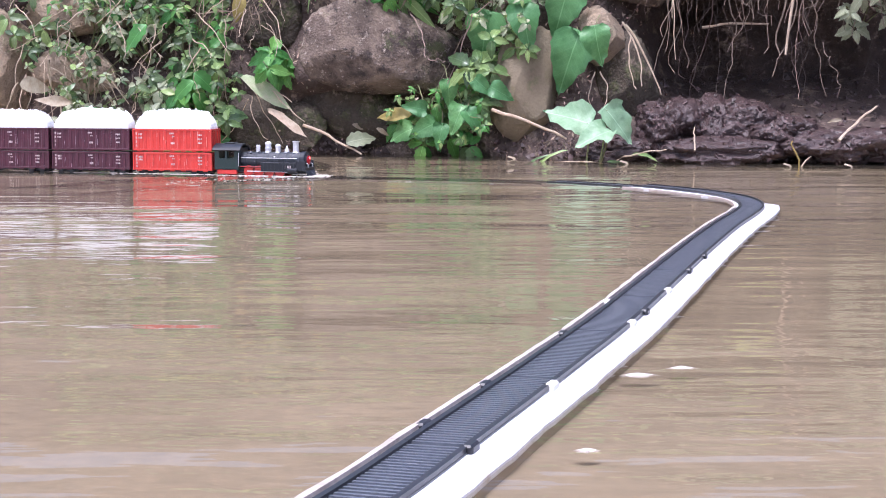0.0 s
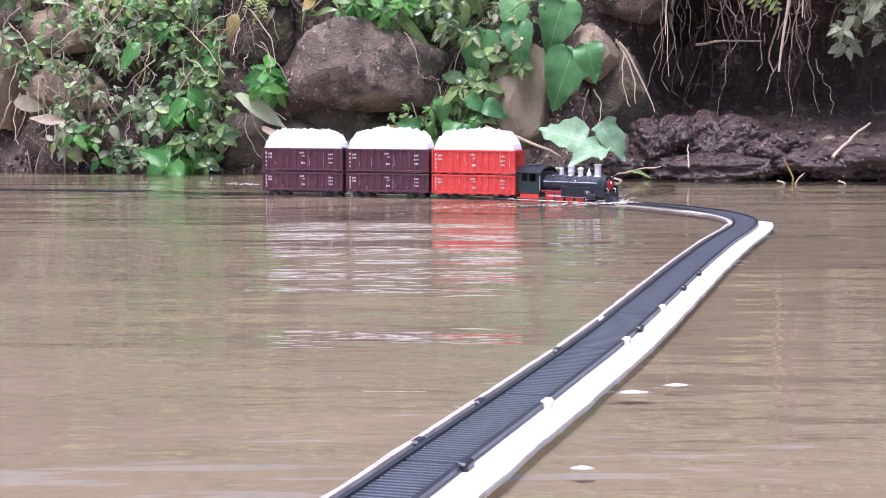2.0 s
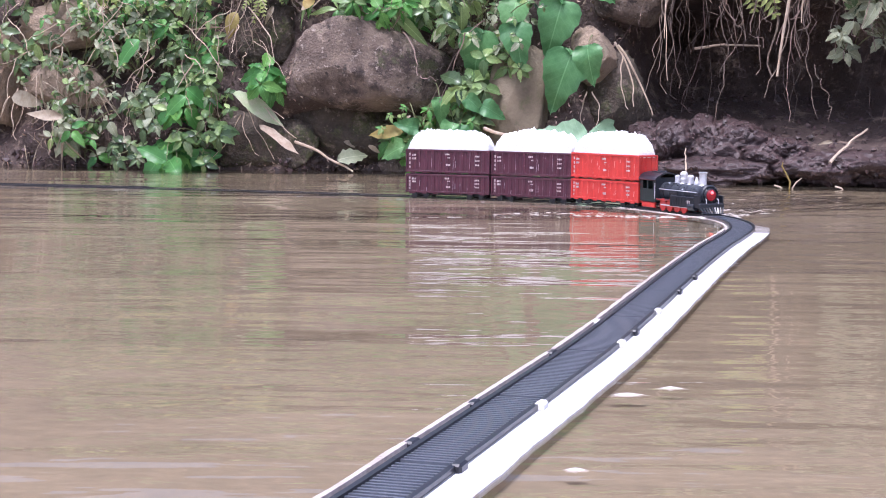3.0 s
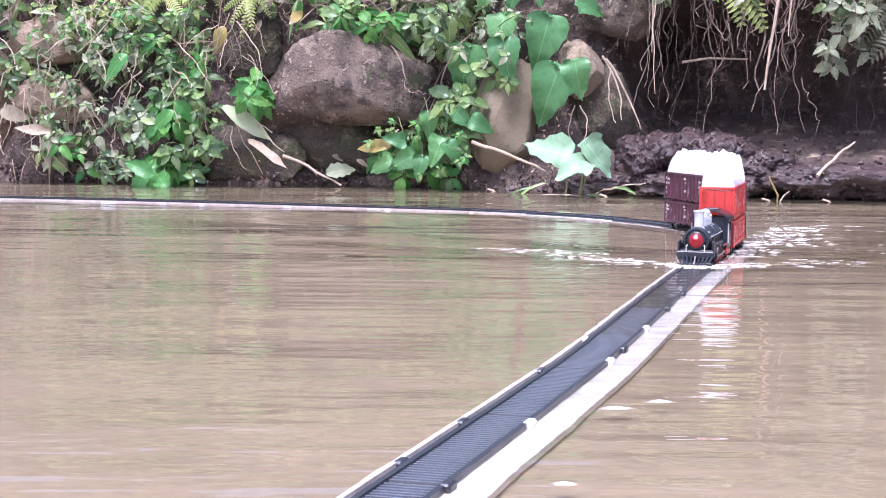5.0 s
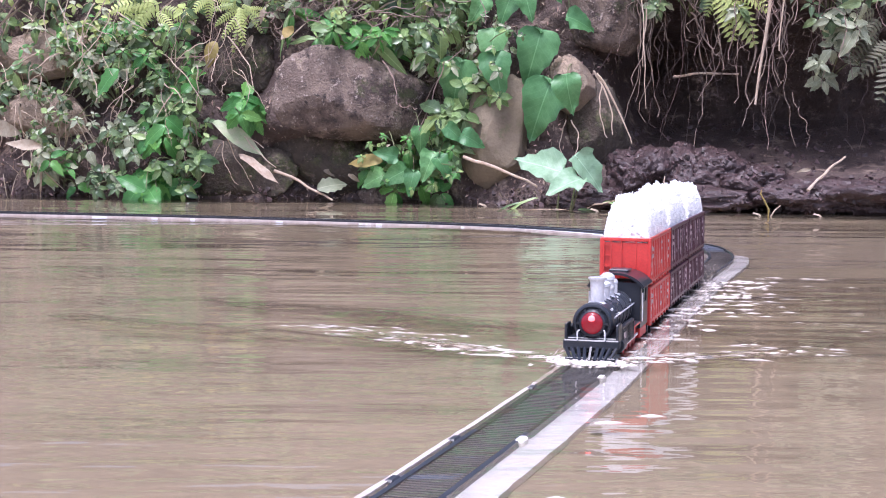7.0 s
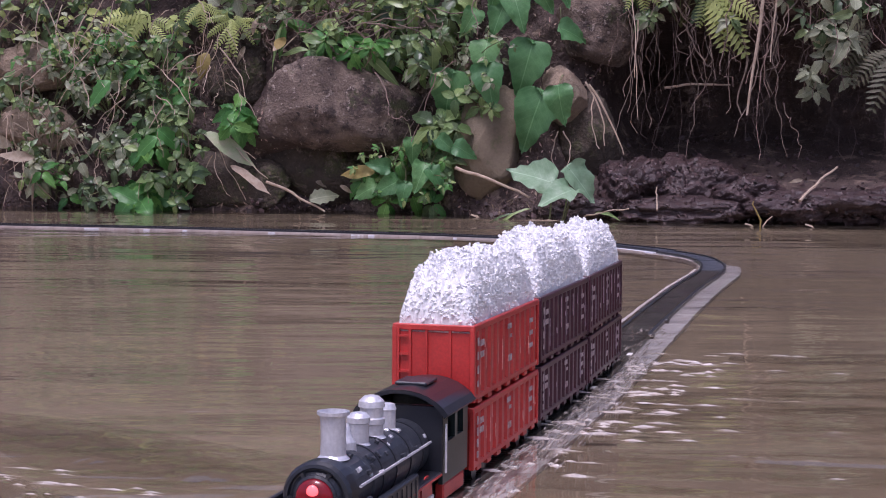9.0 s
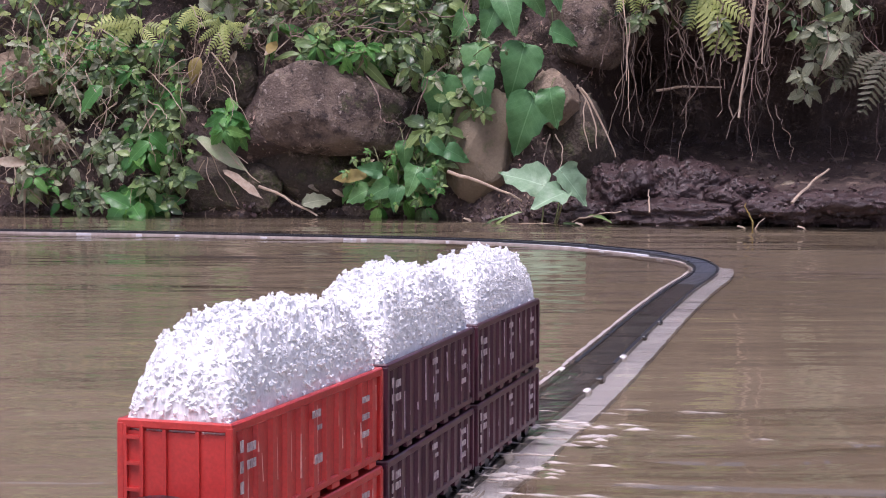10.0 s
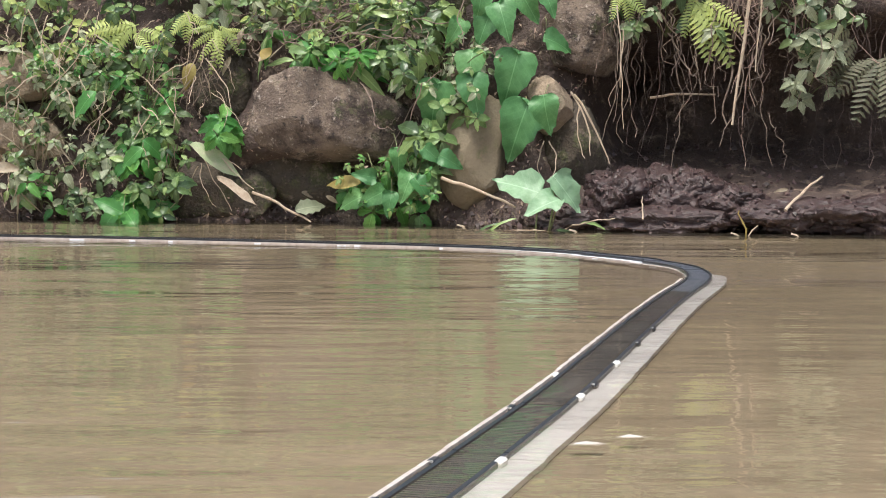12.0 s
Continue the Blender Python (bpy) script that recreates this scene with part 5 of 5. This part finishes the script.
    # skirts, side tanks, motion and front
    for y in (-1, 1):
        bm = boxed(0.002, 0.062, y * 0.0165 - 0.0014, y * 0.0165 + 0.0014, 0.0065, 0.0205, bevel=0.0006)
        for x in np.linspace(0.006, 0.058, 9):
            box(bm, x - 0.0008, x + 0.0008, y * 0.0179 - 0.0004, y * 0.0179 + 0.0004, 0.008, 0.019)
        tank = part("side_tank", bm, BLACK, t, "ribbed black side plate")
        bm = bmesh.new()
        for k, w in enumerate((0.0018, 0.0022, 0.0018)):
            box(bm, (0.044 + k * 0.0038) * 1, 0.044 + k * 0.0038 + w, y * 0.0181 - 0.0002, y * 0.0181 + 0.0003, 0.012, 0.016)
        part("marking", bm, MARK, tank, "white printed marking")
        part("pipe", tube(bmesh.new(), [(-0.034, y * 0.0128, 0.0265), (0.062, y * 0.0128, 0.0265)], [0.0006, 0.0006], 6), SILVER, t, "thin silver handrail")
        part("red_line", boxed(-0.034, 0.060, y * 0.0176 - 0.0002, y * 0.0176 + 0.0003, 0.0131, 0.0139), RED, t, "thin red line")
        part("step", boxed(-0.074, -0.040, y * 0.0150 - 0.002, y * 0.0150 + 0.002, 0.0015, 0.0085, bevel=0.0007), RED, t, "red frame below the cab")
        part("cylinder", lathe(bmesh.new(), [(0.0048, 0.048), (0.0052, 0.049), (0.0052, 0.063), (0.0048, 0.064)], pose(0, y * 0.0145, 0.0085) @ along_x, 14), BLACK, t)
        part("smoke_deflector", boxed(0.062, 0.078, y * 0.0168 - 0.0009, y * 0.0168 + 0.0009, 0.008, 0.0235, bevel=0.0005), BLACK, t)
        me = wheel_mesh(0.0072, 0.0028, RED)
        for x in (-0.020, -0.002, 0.016, 0.034):
            piece("wheel", me, t, pose(x, y * 0.0135, 0.0072, 0, 0, 180 if y > 0 else 0))
        part("coupling_rod", boxed(-0.022, 0.050, y * 0.0172 - 0.0004, y * 0.0172 + 0.0004, 0.0062, 0.0078), SILVER, t)
    part("buffer_beam", boxed(0.074, 0.079, -0.0185, 0.0185, 0.0075, 0.0135, bevel=0.0008), BLACK, t)
    guard = part("cowcatcher", boxed(0.0785, 0.083, -0.0165, 0.0165, 0.0006, 0.0026, bevel=0.0005), BLACK, t, "slatted black cowcatcher")
    for k in range(9):
        y = -0.014 + 0.0035 * k
        part("slat", tube(bmesh.new(), [(0.0785, y * 1.2, 0.0085), (0.0865 - 0.30 * abs(y), y * 0.9, 0.001)], [0.0012, 0.0012], 5), BLACK, guard)
    for y in (-0.009, 0.009):
        part("hand_rail", tube(bmesh.new(), [(0.0795, y, 0.0135), (0.0795, y, 0.0185), (0.0765, y * 0.9, 0.0195)], [0.0006] * 3, 6), SILVER, t)
    return t


engine = steam_engine()
engine.scale = (1.07, 1.12, 1.14)
wagons = [freight_wagon(RED, "bright red"), freight_wagon(PURPLE, "dark maroon")]
wagons.append(copy_thing(wagons[1], Matrix()))
loads = [crumb_load(3, 0.042), crumb_load(8, 0.044), crumb_load(14, 0.040)]


# ---- wake: rigid ridges of water and flecks of foam that run with the engine ----
def ridge(pts, width, height, seed=0.0):
    """A low wave along a line: a hump that fades at both ends."""
    bm = bmesh.new()
    rows = []
    n = len(pts)
    for i, p in enumerate(pts):
        a, b = Vector(pts[max(i - 1, 0)]), Vector(pts[min(i + 1, n - 1)])
        d = (b - a).normalized()
        side = Vector((-d.y, d.x, 0))
        k = math.sin(math.pi * (i + 0.02) / (n - 1 + 0.04)) ** 0.7
        h = height * k * max(0.0, 0.55 + 0.9 * noise.noise((i * 0.33, seed, 0)))
        rows.append([bm.verts.new(Vector(p) + side * width * u * (0.4 + 0.6 * k) + Vector((0, 0, -0.0006 + h * 0.5 * (1 + math.cos(math.pi * u))))) for u in (-1, -0.66, -0.33, 0, 0.33, 0.66, 1)])
    for a, b in zip(rows, rows[1:]):
        for i in range(6):
            bm.faces.new((a[i], b[i], b[i + 1], a[i + 1]))
    return bm


def crest(bm, t):
    ob = part("wave_ridge", bm, WATER, t, "brown wave crest", smooth=True)
    if sum(p.normal.z for p in ob.data.polygons) < 0:
        ob.data.flip_normals()
    return ob


def fleck(bm, x, y, lx, ly, h, rnd):
    """A ragged little cap of white water."""
    n = 7
    for _ in range(3):
        cx, cy, s = x + rnd.gauss(0, lx), y + rnd.gauss(0, ly), rnd.uniform(0.25, 0.6)
        top = bm.verts.new((cx, cy, h * rnd.uniform(0.5, 1.1)))
        rim = [bm.verts.new((cx + lx * s * r * math.cos(2 * math.pi * k / n), cy + ly * s * r * math.sin(2 * math.pi * k / n), -0.0004)) for k, r in enumerate(rnd.uniform(0.35, 1.3) for _ in range(n))]
        for k in range(n):
            bm.faces.new((top, rim[k], rim[(k + 1) % n]))


def wake():
    t = thing("bow_wave", "white bow wave and ripples beside the running train", "wave")
    rnd = random.Random(11)
    for side in (-1, 1):
        # arms thrown outward from the nose
        reach = 0.24 if side < 0 else 0.16
        arm = [(0.088 - 0.10 * u - 0.05 * u * u, side * (0.012 + reach * u), 0) for u in np.linspace(0, 1, 20)]
        crest(ridge(arm, 0.018, 0.0030, side), t)
        bm = bmesh.new()
        for u in np.linspace(0.0, 0.95, 64 if side < 0 else 30):
            k = 1 - u
            if rnd.random() < 0.35 + 0.6 * k:
                fleck(bm, 0.088 - 0.10 * u - 0.05 * u * u + rnd.gauss(0, 0.004 + 0.012 * u), side * (0.010 + reach * u) + rnd.gauss(0, 0.008), 0.0012 + 0.002 * rnd.random(), rnd.uniform(0.010, 0.030), 0.0005 + 0.0010 * k * rnd.random(), rnd)
        tagged(part("foam", bm, SPRAY_GLINT, t, "white foam"), kind="stuff")
        # foam that slides along the wagons at the water's edge
        bm = bmesh.new()
        for _ in range(170):
            x = rnd.uniform(-0.58, 0.07)
            fleck(bm, x, side * (0.0235 + abs(rnd.gauss(0, 0.011 if side > 0 else 0.004))), rnd.uniform(0.010, 0.030), rnd.uniform(0.001, 0.0028), rnd.uniform(0.0002, 0.0007), rnd)
        tagged(part("foam", bm, SPRAY_GLINT, t, "white foam"), kind="stuff")
        if side > 0:
            # churned water thrown off the board's edge, thickest behind the last wagon
            bm = bmesh.new()
            for _ in range(42):
                u = rnd.random() ** 0.6
                out = abs(rnd.gauss(0, 0.024))
                fleck(bm, 0.02 - 0.60 * u, 0.034 + out, rnd.uniform(0.0015, 0.0045), rnd.uniform(0.008, 0.030), rnd.uniform(0.0005, 0.0014), rnd)
            tagged(part("foam", bm, SPRAY_GLINT, t, "churned white foam"), kind="stuff")
        # swells that run out from the wagons, broken and uneven
        for k in range(10 if side > 0 else 3):
            x0, out = 0.03 - 0.070 * k + rnd.uniform(-0.02, 0.02), rnd.uniform(0.20, 0.50)
            start, bend = rnd.uniform(0.030, 0.10), rnd.uniform(0.02, 0.13)
            pts = [(x0 - 0.05 * u - bend * u * u + 0.012 * noise.noise((u * 3, k * 2.1, side)), side * (start + out * u), 0) for u in np.linspace(0, 1, 26)]
            crest(ridge(pts, rnd.uniform(0.026, 0.042), rnd.uniform(0.0018, 0.0036), k * 3.0 + side), t)
            bm = bmesh.new()
            for _ in range(rnd.randint(1, 3) if side > 0 else 0):
                u = 0.6 * rnd.random() ** 2.2
                fleck(bm, x0 - 0.05 * u - bend * u * u + rnd.gauss(0, 0.006), side * (0.032 + out * u), rnd.uniform(0.0005, 0.0012), rnd.uniform(0.016, 0.040), rnd.uniform(0.0006, 0.0012), rnd)
            if bm.verts:
                tagged(part("foam", bm, SPRAY_GLINT, t, "white foam"), kind="stuff")
    bm = bmesh.new()
    for _ in range(80):
        fleck(bm, 0.088 + abs(rnd.gauss(0, 0.010)), rnd.gauss(0, 0.011), rnd.uniform(0.003, 0.008), rnd.uniform(0.004, 0.012), rnd.uniform(0.0004, 0.0016), rnd)
    tagged(part("foam", bm, SPRAY_GLINT, t, "white splash at the nose"), kind="stuff")
    bm = bmesh.new()
    for _ in range(30):
        fleck(bm, rnd.uniform(-0.78, -0.55), rnd.gauss(0.016, 0.006), rnd.uniform(0.008, 0.03), rnd.uniform(0.0008, 0.002), rnd.uniform(0.0003, 0.0007), rnd)
    tagged(part("foam", bm, SPRAY_GLINT, t, "thin trail of foam"), kind="stuff")
    return t


bow_wave = wake()


def glint_patch(x, y, lx, ly, seed):
    """A thin white cap that stands in for a wave glint by the board's edge."""
    rnd = random.Random(seed)
    bm = bmesh.new()
    n = 16
    top = bm.verts.new((0, 0, 0.0012))
    rim = [bm.verts.new((lx * r * math.cos(2 * math.pi * k / n), ly * r * math.sin(2 * math.pi * k / n), -0.0005)) for k, r in enumerate(rnd.uniform(0.55, 1.15) for _ in range(n))]
    for k in range(n):
        bm.faces.new((top, rim[k], rim[(k + 1) % n]))
    return tagged(part("glint_patch", bm, SPRAY_GLINT, m=pose(x, y, 0)), "thin white patch standing in for a wave glint", "foam", "scraps of froth")


for k, (x, y, lx, ly) in enumerate(((0.112, 0.962, 0.013, 0.005), (0.066, 0.765, 0.007, 0.004), (0.140, 0.985, 0.010, 0.003))):
    glint_patch(x, y, lx, ly, k)


# ---- movement ----
RUN = [(0.0, 2.020), (1.0, 2.309), (1.5, 2.454), (2.5, 2.701), (4.5, 3.262), (5.0, 3.400), (6.0, 3.705), (6.5, 3.878), (7.0, 4.054), (9.0, 4.634), (9.5, 4.776), (10.0, 4.919), (10.5, 5.062), (11.2, 5.260), (11.5, 5.345), (12.0, 5.532)]


def run(t):
    """How far the front of the first wagon has come."""
    return float(np.interp(t, [a for a, _ in RUN], [b for _, b in RUN]))


def sink(s, t):
    """How far the boards are pressed down at s when the train stands where it does at t."""
    mid = run(t) - 0.15
    low = 0.0038 * bump01(s, 0, 0.01, 2.62, 2.86) * bump01(t, -9, -8, 2.4, 4.4) - 0.0006 * bump01(s, 0, 0.01, 2.7, 3.2) * bump01(t, 2.4, 4.4, 90, 99)
    return low + 0.0022 * math.exp(-((s - mid) / 0.75) ** 2) + 0.0037 * bump01(t, 2.5, 6.0, 60, 70) * bump01(s, 2.6, 3.45, 50, 60)


def on_track(s, half, t, extra=0.0):
    (a, _), (b, _) = along(s + half), along(s - half)
    d = a - b
    return pose((a[0] + b[0]) / 2, (a[1] + b[1]) / 2, RAIL_Z - sink(s, t) + extra, 0, 0, math.degrees(math.atan2(d[1], d[0])))


def motions():
    times = [round(0.25 * k, 2) for k in range(49)]
    walk(water, [(0.0, pose(0, 0, 0)), (6.0, pose(-0.2, 0, 0)), (12.0, pose(-0.4, 0, 0))])
    walk(engine, [(t, on_track(run(t) + 0.086, 0.04, t)) for t in times])
    walk(bow_wave, [(t, pose(m.translation.x, m.translation.y, 0.0, 0, 0, math.degrees(m.to_euler().z))) for t, m in ((t, on_track(run(t) + 0.086, 0.04, t)) for t in times)])
    for k in range(3):
        for ob in (wagons[k], loads[k]):
            walk(ob, [(t, on_track(run(t) - (k + 0.5) * PITCH, 0.048, t)) for t in times])
    for ob, (a, b) in zip(track, SECTIONS):
        walk(ob, [(t, pose(0, 0, -sink((a + b) / 2, t))) for t in times[::2]])


motions()
